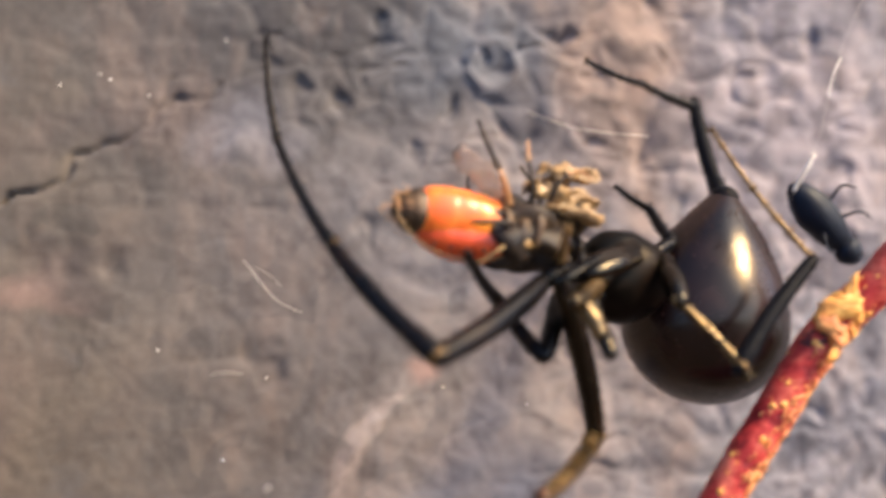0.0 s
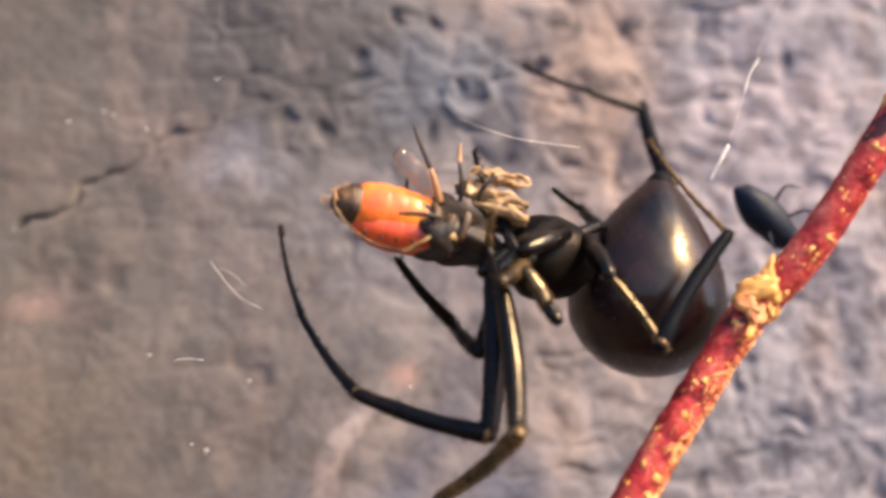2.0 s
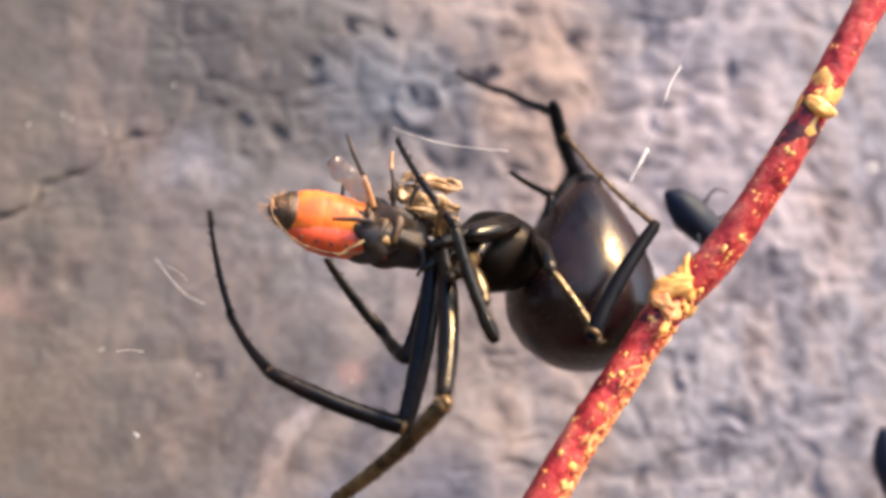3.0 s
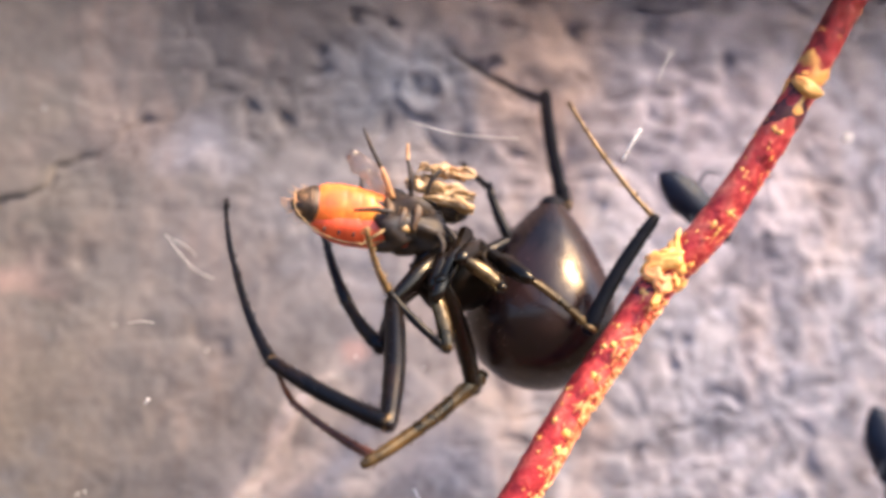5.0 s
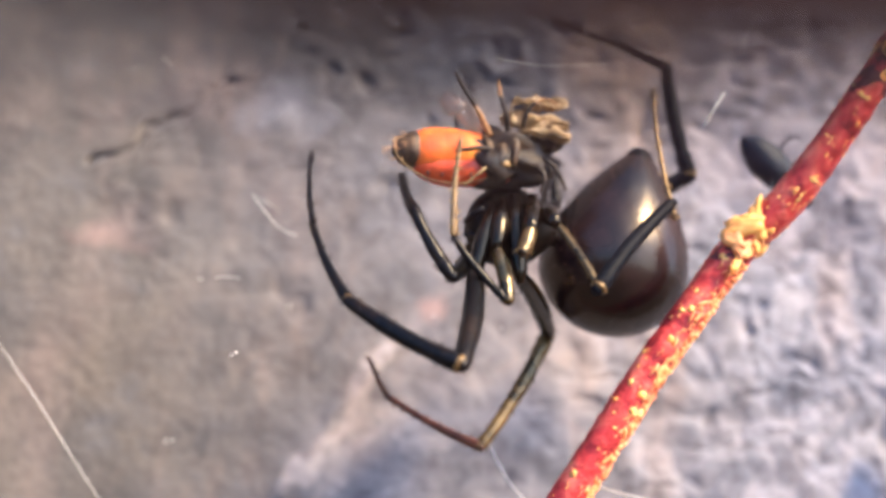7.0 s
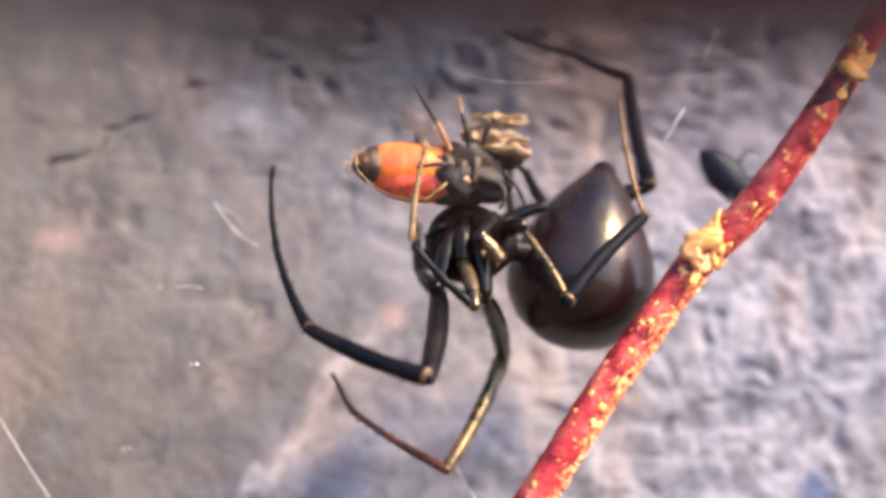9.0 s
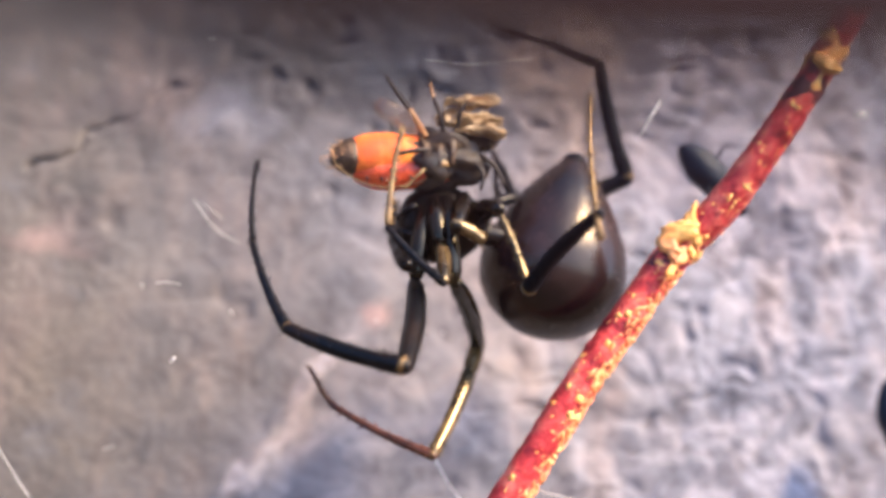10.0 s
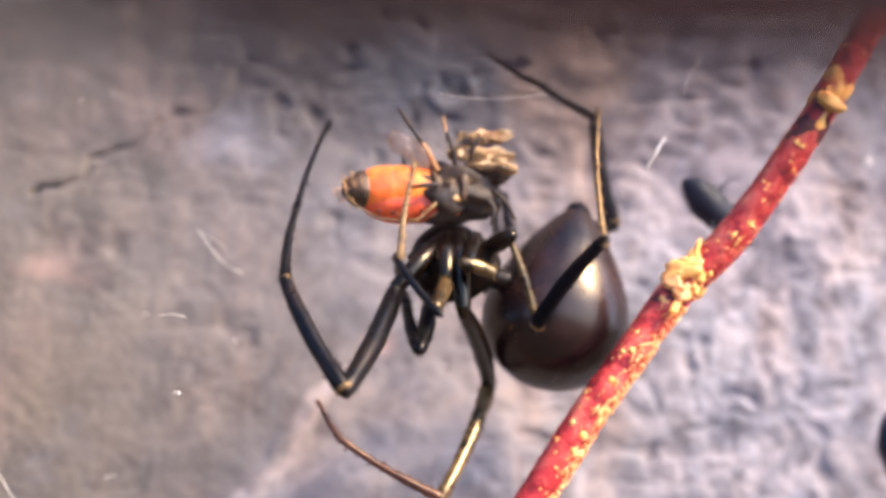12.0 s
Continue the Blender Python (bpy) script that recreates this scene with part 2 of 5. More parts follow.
def sweep(bm, points, radii, sides=10, wobble=0.0, seed=0):
    """A round tube through points (mm) with a radius at each, closed at both ends."""
    rnd = random.Random(seed)
    pts = [Vector(p) for p in points]
    rings = []
    ref = None
    for i, p in enumerate(pts):
        d = (pts[min(i + 1, len(pts) - 1)] - pts[max(i - 1, 0)]).normalized()
        if ref is None:
            ref = d.orthogonal().normalized()
        x = (ref - d * ref.dot(d)).normalized()
        ref = x
        y = d.cross(x)
        ring = []
        for k in range(sides):
            a = 2 * math.pi * k / sides
            r = radii[i] * (1 + wobble * (rnd.random() - 0.5) * 2)
            ring.append(bm.verts.new((p + (x * math.cos(a) + y * math.sin(a)) * r) * MM))
        rings.append(ring)
    for a, c in zip(rings, rings[1:]):
        for k in range(sides):
            bm.faces.new((a[k], a[(k + 1) % sides], c[(k + 1) % sides], c[k]))
    bm.faces.new(rings[0])
    bm.faces.new(rings[-1])
    return rings


def ovoid(bm, centre, size, taper=0.0, axis="z", u=24, v=16, lump=0.0, seed=1):
    """An egg (mm): half sizes, narrowed by taper towards +axis."""
    made = bmesh.ops.create_uvsphere(bm, u_segments=u, v_segments=v, radius=1.0)["verts"]
    n = "xyz".index(axis)
    for w in made:
        c = w.co.copy()
        s = 1 - taper * (c[n] + 0.15)
        q = Vector([c[i] * size[i] * (s if i != n else 1) for i in range(3)])
        if lump:
            q *= 1 + lump * noise.noise(c * 2.2 + Vector((seed, 0, 0)))
        w.co = (q + Vector(centre)) * MM
    return made


# ---- wall and ground ----
def hash01(ix, iy, seed):
    v = np.sin(ix * 127.1 + iy * 311.7 + seed * 74.7) * 43758.5453
    return v - np.floor(v)


def value_noise(x, y, seed):
    ix, iy = np.floor(x), np.floor(y)
    fx, fy = x - ix, y - iy
    fx, fy = fx * fx * (3 - 2 * fx), fy * fy * (3 - 2 * fy)
    a, b_, c, d = (hash01(ix + i, iy + j, seed) for j in (0, 1) for i in (0, 1))
    return (a * (1 - fx) + b_ * fx) * (1 - fy) + (c * (1 - fx) + d * fx) * fy - 0.5


def pebbles(x, y, seed):
    """Rounded lumps: high in the middle of each cell, low in the joints."""
    ix, iy = np.floor(x), np.floor(y)
    best = np.full(x.shape, 9.0)
    second = np.full(x.shape, 9.0)
    tall = np.zeros(x.shape)
    for dx in (-1, 0, 1):
        for dy in (-1, 0, 1):
            cx = ix + dx + 0.1 + 0.8 * hash01(ix + dx, iy + dy, seed)
            cy = iy + dy + 0.1 + 0.8 * hash01(ix + dx, iy + dy, seed + 5)
            d = np.hypot(x - cx, y - cy)
            h = hash01(ix + dx, iy + dy, seed + 9)
            near = d < best
            second = np.where(near, best, np.minimum(second, d))
            tall = np.where(near, h, tall)
            best = np.where(near, d, best)
    edge = np.clip((second - best) / 0.75, 0, 1)
    return np.sin(edge * np.pi / 2) * (0.25 + 0.75 * tall)


WALL_Y = 80.8
PITS = [(-13.2, 134.1, 0.66, 0.6), (-15.9, 134.9, 0.75, 0.6), (-2.9, 137.6, 0.5, 0.5), (3.0, 139.5, 0.7, 0.5), (-17.9, 116.7, 1.0, 0.35),
        (-30.8, 123.6, 1.6, 0.4), (-27.6, 123.4, 0.9, 0.4), (16.7, 115.1, 0.6, 0.6), (29.0, 125.6, 0.9, 0.4), (-8.0, 131.0, 0.5, 0.3),
        (-7.7, 143.4, 0.6, 0.7), (-10.3, 140.0, 0.5, 0.5), (-4.6, 142.5, 0.6, 0.5), (16.6, 143.5, 0.7, 0.6), (23.2, 140.4, 0.7, 0.6), (10.2, 143.2, 0.6, 0.6), (3.4, 139.9, 0.5, 0.5), (8.7, 130.9, 0.8, 0.7), (2.5, 139.3, 0.7, 0.6), (-11.5, 125.8, 0.8, 0.4), (-19.2, 117.8, 0.8, 0.4), (-5.5, 134.1, 0.6, 0.6), (16.2, 117.1, 0.6, 0.5), (22.9, 116.2, 0.7, 0.5), (17.8, 117.1, 0.6, 0.4), (23.8, 113.6, 0.7, 0.5), (13.4, 108.2, 0.7, 0.5), (-32.6, 123.2, 1.2, 0.5)]
CRACK = [(-34.0, 127.0), (-32.3, 127.7), (-30.6, 128.2), (-29.4, 130.2), (-27.5, 130.9), (-25.3, 132.4), (-23.6, 133.9), (-21.2, 134.6)]
RIDGE = [(-9.5, 114.0), (-12.0, 112.3), (-15.0, 108.0), (-18.5, 102.8)]


def line_distance(x, z, pts):
    best = np.full(x.shape, 1e9)
    for (ax, az), (bx, bz) in zip(pts, pts[1:]):
        dx, dz = bx - ax, bz - az
        s = np.clip(((x - ax) * dx + (z - az) * dz) / (dx * dx + dz * dz), 0, 1)
        best = np.minimum(best, np.hypot(x - ax - s * dx, z - az - s * dz))
    return best


def wall_relief(x, z):
    """How far the wall stands out (mm) at a place on it."""
    low = 12 * np.clip((128 - z) / 9, 0, 1)
    rough = np.clip((x + 27 - low + 8 * value_noise(z / 9, x / 9, 3)) / 24, 0, 1)
    least = 0.17 + 0.30 * np.clip((z - 126) / 7, 0, 1) * np.clip((x + 34) / 8, 0, 1)
    rough = least + (1 - least) * rough
    wx = x + 1.3 * value_noise(x / 3.3, z / 3.3, 11) + 0.5 * value_noise(x / 1.1, z / 1.1, 13)
    wz = z + 1.3 * value_noise(x / 3.3, z / 3.3, 12) + 0.5 * value_noise(x / 1.1, z / 1.1, 14)
    h = 1.2 * value_noise(x / 13, z / 13, 1) + (0.2 + 0.5 * rough) * value_noise(wx / 5.5, wz / 5.5, 2)
    keep = np.clip(0.5 + 2.4 * value_noise(x / 4.2, z / 4.2, 15), 0, 1)
    h += rough * (0.36 * keep * pebbles(wx / 3.3, wz / 2.6, 21) + 0.23 * (1 - keep) * pebbles(wx / 1.8, wz / 1.6, 22))
    h += rough * (0.20 * value_noise(wx / 2.4, wz / 2.0, 4) + 0.07 * value_noise(wx / 1.0, wz / 0.9, 7))
    h += 0.07 * value_noise(x / 0.5, z / 0.5, 5)
    # short level crevices among the lumps
    open_here = np.clip(4 * value_noise(x / 2.6, z / 2.2, 52), 0, 1)
    h -= 0.32 * rough * open_here * np.exp(-(value_noise(wx / 4.5, wz / 1.7, 51) / 0.06) ** 2)
    # runs of cement down the upper middle
    runs = np.clip(1.6 - np.abs(x - 8) / 5, 0, 1) * np.clip((z - 124) / 5, 0, 1)
    h += 0.55 * runs * value_noise(wx / 1.9, z / 7, 53)
    for px, pz, r, deep in PITS:
        d = np.hypot(x - px + 0.7 * value_noise(x * 1.2, z * 1.2, 31), 0.75 * (z - pz) + 0.7 * value_noise(x * 1.2, z * 1.2, 32)) / r
        h -= 0.75 * deep * np.exp(-d ** 3)
    h -= np.clip(0.55 + 1.1 * value_noise(x / 2.2, z / 2.2, 41), 0.12, 0.70) * np.exp(-(line_distance(x + 0.8 * value_noise(x, z, 8), z + 0.8 * value_noise(x, z, 9), CRACK) / 0.19) ** 2)
    h += 0.40 * np.exp(-((np.hypot(x + 2.4, z - 137.3) - 1.7 + 0.5 * value_noise(x, z, 33)) / 0.5) ** 2)
    h += 0.22 * np.exp(-(line_distance(x + 0.9 * value_noise(x, z, 18), z, RIDGE) / 0.6) ** 2)
    return h


def build_wall():
    step = 0.22
    fine_x, fine_z = np.arange(-48, 48, step), np.arange(92, 160, step)
    far = np.array([3, 8, 16, 30, 60, 110, 190, 300, 450, 700, 1000, 1500, 2200, 3000])
    xs = np.concatenate([-48 - far[::-1], fine_x, 48 + far])
    zs = np.concatenate([np.linspace(-20, 88, 12), fine_z, 160 + far[:-3]])
    gx, gz = np.meshgrid(xs, zs)
    gy = WALL_Y - wall_relief(gx, gz)
    w, hgt = len(xs), len(zs)
    front = np.stack([gx, gy, gz], -1).reshape(-1, 3) * MM
    i = np.arange(w * hgt).reshape(hgt, w)
    quads = np.stack([i[:-1, :-1], i[:-1, 1:], i[1:, 1:], i[1:, :-1]], -1).reshape(-1, 4)
    rim = list(i[0, :]) + list(i[1:, -1]) + list(i[-1, -2::-1]) + list(i[-2:0:-1, 0])
    back = front[rim].copy()
    back[:, 1] = (WALL_Y + 200) * MM
    first = len(front)
    n = len(rim)
    sides = [(rim[k], first + k, first + (k + 1) % n, rim[(k + 1) % n]) for k in range(n)]
    me = bpy.data.meshes.new("wall")
    me.from_pydata(np.concatenate([front, back]).tolist(), [], quads.tolist() + sides + [tuple(range(first, first + n))])
    me.materials.append(M_WALL)
    me.polygons.foreach_set("use_smooth", [True] * len(quads) + [False] * (len(sides) + 1))
    return tagged(new("wall", me), "rough grey-brown concrete wall with pits, lumps and a crack", "wall", kind="structure")


build_wall()


def build_ground():
    bm = bmesh.new()
    bmesh.ops.create_grid(bm, x_segments=60, y_segments=60, size=1.0)
    for v in bm.verts:
        r = v.co.length
        v.co *= 0.3 + 300 * r ** 6
        v.co.z = 0.004 * noise.noise(v.co * 14)
    ob = new("ground", mesh_from(bm, "ground", M_SOIL))
    tagged(ob, "unseen dark ground assumed at the foot of the wall", "ground", kind="structure")


build_ground()


# ---- twig ----
TWIG = [(28.0, 54.0, 148.0), (24.2, 54.0, 141.0), (19.6, 55.2, 134.2), (16.0, 56.3, 128.0), (13.2, 57.6, 123.6), (10.9, 58.8, 120.4), (8.2, 60.0, 117.6),
        (5.3, 60.6, 113.6), (2.9, 60.9, 110.3), (0.3, 61.4, 106.2), (-3.0, 62.0, 101.0), (-9.0, 63.0, 92.0), (-26.0, 65.0, 60.0), (-48.0, 62.0, 25.0), (-66.0, 58.0, -6.0)]
KNOT_X = (16.5, 55.2, 128.4)[0]
TWIG_R = [0.88, 0.90, 0.92, 0.95, 1.0, 1.06, 1.06, 1.04, 1.04, 1.05, 1.08, 1.12, 1.3, 1.5, 1.6]


def spline(points, radii, per):
    out, rr = [], []
    n = len(points)
    for i in range(n - 1):
        p = [Vector(points[max(0, min(n - 1, i + k))]) for k in (-1, 0, 1, 2)]
        for s in range(per):
            t = s / per
            out.append(0.5 * ((2 * p[1]) + (p[2] - p[0]) * t + (2 * p[0] - 5 * p[1] + 4 * p[2] - p[3]) * t * t + (3 * p[1] - p[0] - 3 * p[2] + p[3]) * t ** 3))
            rr.append(radii[i] * (1 - t) + radii[i + 1] * t)
    return out + [Vector(points[-1])], rr + [radii[-1]]


def flake(bm, size, ragged, seed):
    """A thick torn flake (mm) lying in x and z, domed towards -y: half length, thickness, half width."""
    around, rings = 26, 5
    layers = {}
    for side in (0, 1):
        for j in range(1, rings + 1):
            u = j / rings
            for k in range(around):
                a = 2 * math.pi * k / around
                q = Vector((math.cos(a), 0, math.sin(a)))
                edge = 1 + ragged * (noise.noise(q * 1.3 + Vector((seed, 4, 0))) + 0.7 * noise.noise(q * 4.0 + Vector((seed, 9, 0))))
                rise = (1 - u ** 5) * (1 + 0.7 * noise.noise(q * u * 2.0 + Vector((seed, 0, 3))))
                y = -size[1] * rise - 0.25 * ragged * size[1] * 2.0 * noise.noise(q * u * 5.0 + Vector((0, seed, 7))) if side else size[1] * 0.9
                layers[side, j, k] = bm.verts.new(Vector((q.x * u * edge * size[0], y, q.z * u * edge * size[2])) * MM)
    for side in (0, 1):
        tip = bm.verts.new(Vector((0, -size[1] if side else size[1] * 0.9, 0)) * MM)
        for k in range(around):
            n = (k + 1) % around
            bm.faces.new((tip, layers[side, 1, k], layers[side, 1, n]))
            for j in range(1, rings):
                bm.faces.new((layers[side, j, k], layers[side, j + 1, k], layers[side, j + 1, n], layers[side, j, n]))
    for k in range(around):
        n = (k + 1) % around
        bm.faces.new((layers[0, rings, k], layers[1, rings, k], layers[1, rings, n], layers[0, rings, n]))


def nearest(pts, x):
    return min(range(len(pts)), key=lambda i: abs(pts[i].x - x))


def build_twig():
    twig = thing("twig", "red-barked twig with pale flecks and tan leaf scars before the wall", "twig")
    pts, rr = spline(TWIG, TWIG_R, 14)
    rr = [r * (1 + 0.07 * noise.noise(p * 0.9)) for p, r in zip(pts, rr)]
    bm = bmesh.new()
    sweep(bm, pts, rr, 20, 0.035, 3)
    part("stem", bm, M_BARK, twig, "deep red bark")
    rnd = random.Random(7)
    knot = nearest(pts, 8.7)
    for n in range(230):
        i = rnd.randrange(14, 14 * 10)
        p, d = pts[i], (pts[i + 1] - pts[i - 1]).normalized()
        front = Vector((0.1, -1.0, 0.0))
        front = (front - d * front.dot(d)).normalized()
        a = rnd.gauss(0, 0.9)
        nrm = front * math.cos(a) + d.cross(front) * math.sin(a)
        large = n % 5 == 0
        f = rnd.uniform(0.13, 0.22) if large else rnd.uniform(0.035, 0.085)
        bm = bmesh.new()
        made = bmesh.ops.create_icosphere(bm, subdivisions=2, radius=1.0)["verts"]
        for v in made:
            v.co *= 1 + 0.9 * noise.noise(v.co * 1.6 + Vector((n * 1.7, 0, 0)))
        turn = Matrix((d.cross(nrm), d, nrm)).transposed()
        c = p + nrm * rr[i] * 0.98
        wide, tall = rnd.uniform(0.8, 1.3), rnd.uniform(0.9, 1.6 if large else 2.4)
        for v in made:
            v.co = (turn @ Vector((v.co.x * f * wide, v.co.y * f * tall, v.co.z * f * 0.34)) + c) * MM
        part("lenticel", bm, M_SCAR, twig)
    # torn strips of pale bark, most of them below the knot on the sunny side, where they also paint its golden lit edge
    bm = bmesh.new()
    for n in range(620):
        stray = n % 5 == 0
        by_knot = n % 5 == 1 and n < 450
        i = rnd.randrange(14 * 2, 14 * 10) if stray else rnd.randrange(knot - 2, knot + 20) if by_knot else rnd.randrange(knot + 6, 14 * 10 + 6)
        p, d = pts[i], (pts[i + 1] - pts[i - 1]).normalized()
        side = Vector((0.76, -0.58, -0.35))
        side = (side - d * side.dot(d)).normalized()
        a = rnd.gauss(0, 0.9 if stray or by_knot else 0.36) - (0.5 if by_knot else 0)
        nrm = side * math.cos(a) + d.cross(side) * math.sin(a)
        c = p + nrm * rr[i] * 0.97
        ln, wd = rnd.uniform(0.08, 0.22 if stray else 0.50), rnd.uniform(0.03, 0.07 if stray else 0.13)
        lie = (d + nrm.cross(d) * rnd.uniform(-0.9, 0.9)).normalized()
        pts5 = [c + lie * ln * q + nrm * rnd.uniform(-0.03, 0.06) for q in (-1, -0.5, 0, 0.5, 1)]
        sweep(bm, pts5, [wd * q for q in (0.3, 0.8, 1.0, 0.9, 0.25)], 6, 0.3, n)
    tagged(part("lit_bark_strip", bm, M_FLAKE, twig, "torn tan strips of outer bark, also painting the lit golden edge"), kind="stuff")
    # swollen nodes with patchy tan bark
    for seed, (i0, i1, fat) in enumerate(((nearest(pts, 8.7) - 7, nearest(pts, 8.7) + 7, 1.0), (nearest(pts, KNOT_X) - 5, nearest(pts, KNOT_X) + 5, 0.99))):
        bm = bmesh.new()
        run = range(i0, i1 + 1)
        made = sweep(bm, [pts[i] for i in run], [rr[i] * fat for i in run], 28)
        for k, ring in enumerate(made):
            c = pts[i0 + k] * MM
            for v in ring:
                f = noise.noise(v.co * 900 + Vector((seed * 9, 0, 0))) + 0.5 * noise.noise(v.co * 2300)
                ease = math.sin(math.pi * k / (len(made) - 1)) ** 0.5
                v.co = c + (v.co - c) * (0.90 + ease * (0.07 + 0.36 * f))
        part("node", bm, M_SCAR, twig, "swollen golden-tan node")
    # dark bark under the oval scar, and painted shade under the knot's crest
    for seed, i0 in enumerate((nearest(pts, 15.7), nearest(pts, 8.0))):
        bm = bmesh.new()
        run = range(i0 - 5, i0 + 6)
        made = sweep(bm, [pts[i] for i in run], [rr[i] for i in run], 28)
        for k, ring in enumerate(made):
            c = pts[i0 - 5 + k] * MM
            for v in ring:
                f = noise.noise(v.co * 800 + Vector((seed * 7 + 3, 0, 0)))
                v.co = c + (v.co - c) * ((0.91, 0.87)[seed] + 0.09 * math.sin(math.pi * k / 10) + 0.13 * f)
        part("dark_patch", bm, M_DARK_SHADED, twig, "dark bark with painted shade")
    # the knot's ragged crest, and the broad oval scar higher up: place from the stem's axis, lift, half sizes, tilt
    crest = [(-0.55, 0.05, 0.06, (1.35, 0.18, 0.50), -12), (0.78, -0.05, 0.04, (0.72, 0.24, 0.62), 42), (0.15, 1.0, 0.04, (0.90, 0.14, 0.28), -68),
             (0.12, 0.48, 0.0, (0.98, 0.15, 0.52), -22), (-1.05, -0.85, -0.02, (0.72, 0.13, 0.50), 58), (0.42, -0.75, -0.04, (0.62, 0.10, 0.36), -55),
             (-0.35, -1.25, -0.05, (0.85, 0.10, 0.36), -55), (-0.95, -2.0, -0.05, (0.62, 0.08, 0.30), -57), (0.75, 0.75, -0.04, (0.70, 0.11, 0.34), -55)]
    oval = [(-0.05, 0.0, 0.10, (0.98, 0.20, 0.50), 33), (0.55, 0.95, -0.02, (0.85, 0.14, 0.34), -58), (0.10, 0.75, -0.02, (0.70, 0.12, 0.30), -52),
            (0.95, 1.75, -0.04, (0.70, 0.12, 0.30), -60), (0.50, 1.65, -0.04, (0.45, 0.10, 0.20), -60), (1.45, 2.60, -0.04, (0.45, 0.10, 0.22), -60)]
    for seed, (c, lumps) in enumerate((((8.85, 59.6, 118.9), crest), ((16.4, 56.2, 128.6), oval))):
        for k, (dx, dz, lift, size, tilt) in enumerate(lumps):
            turn = math.asin(max(-0.95, min(0.95, (0.84 * dx - 0.52 * dz) / 1.15)))
            bm = bmesh.new()
            flake(bm, size, 0.10 if seed and not k else 0.62, seed * 19 + k * 2.3)
            ob = part("leaf_scar", bm, M_FLAKE if k in (4, 6, 9) else M_SCAR, twig, "broad pale oval leaf scar" if seed and not k else "broken tan leaf scar")
            ob.matrix_local = Matrix.Translation(mm(c[0] + dx, c[1] - math.cos(turn) - lift, c[2] + dz)) @ pose(0, 0, 0, 0, 0, math.degrees(turn)) @ pose(0, 0, 0, 0, tilt, 0)
    return twig


build_twig()

# ---- spider ----
ABDOMEN_ROWS = [  # seconds, centre of the abdomen, its lean
    (0, 4.86, 65.50, 120.02, 12),
    (0.5, 4.88, 65.50, 120.51, 14),
    (1, 4.99, 65.50, 120.83, 12),
    (1.5, 5.65, 65.50, 120.95, 10),
    (2, 5.03, 65.50, 120.86, 10),
    (2.5, 5.13, 65.50, 120.92, 8),
    (3, 5.36, 65.50, 120.87, 6),
    (3.5, 4.77, 65.50, 121.04, 6),
    (5.5, 2.50, 65.50, 117.32, 8),
    (6, 2.90, 65.50, 117.26, 14),
    (6.5, 3.32, 65.50, 117.45, 15),
    (7, 2.77, 65.50, 119.01, 14),
    (9, 3.16, 65.50, 118.87, 12),
    (9.5, 3.05, 65.50, 119.50, 12),
    (10, 2.73, 65.50, 119.11, 12),
    (10.5, 2.47, 65.50, 119.00, 12),
    (11, 2.66, 65.50, 118.98, 12),
    (11.5, 2.99, 65.50, 118.44, 12),
    (12, 2.63, 65.50, 118.04, 12),
]
HEAD_ROWS = [
    (0, -1.57, 62.80, 120.84),
    (0.5, -2.23, 62.80, 121.19),
    (1, -1.83, 62.80, 121.37),
    (1.5, -0.69, 62.80, 121.62),
    (2, -1.75, 62.80, 121.36),
    (2.5, -1.18, 62.80, 120.67),
    (3, -0.45, 62.80, 121.60),
    (3.5, -0.49, 62.80, 121.75),
    (5.5, -3.59, 62.80, 118.20),
    (6, -3.73, 62.80, 118.98),
    (6.5, -4.34, 62.80, 119.19),
    (7, -4.54, 62.80, 119.28),
    (9, -4.65, 62.80, 118.96),
    (9.5, -5.05, 62.80, 119.83),
    (10, -5.04, 62.80, 119.80),
    (10.5, -5.27, 62.80, 119.97),
    (11, -5.04, 62.80, 119.86),
    (11.5, -4.21, 62.80, 119.66),
    (12, -4.61, 62.80, 119.50),
]
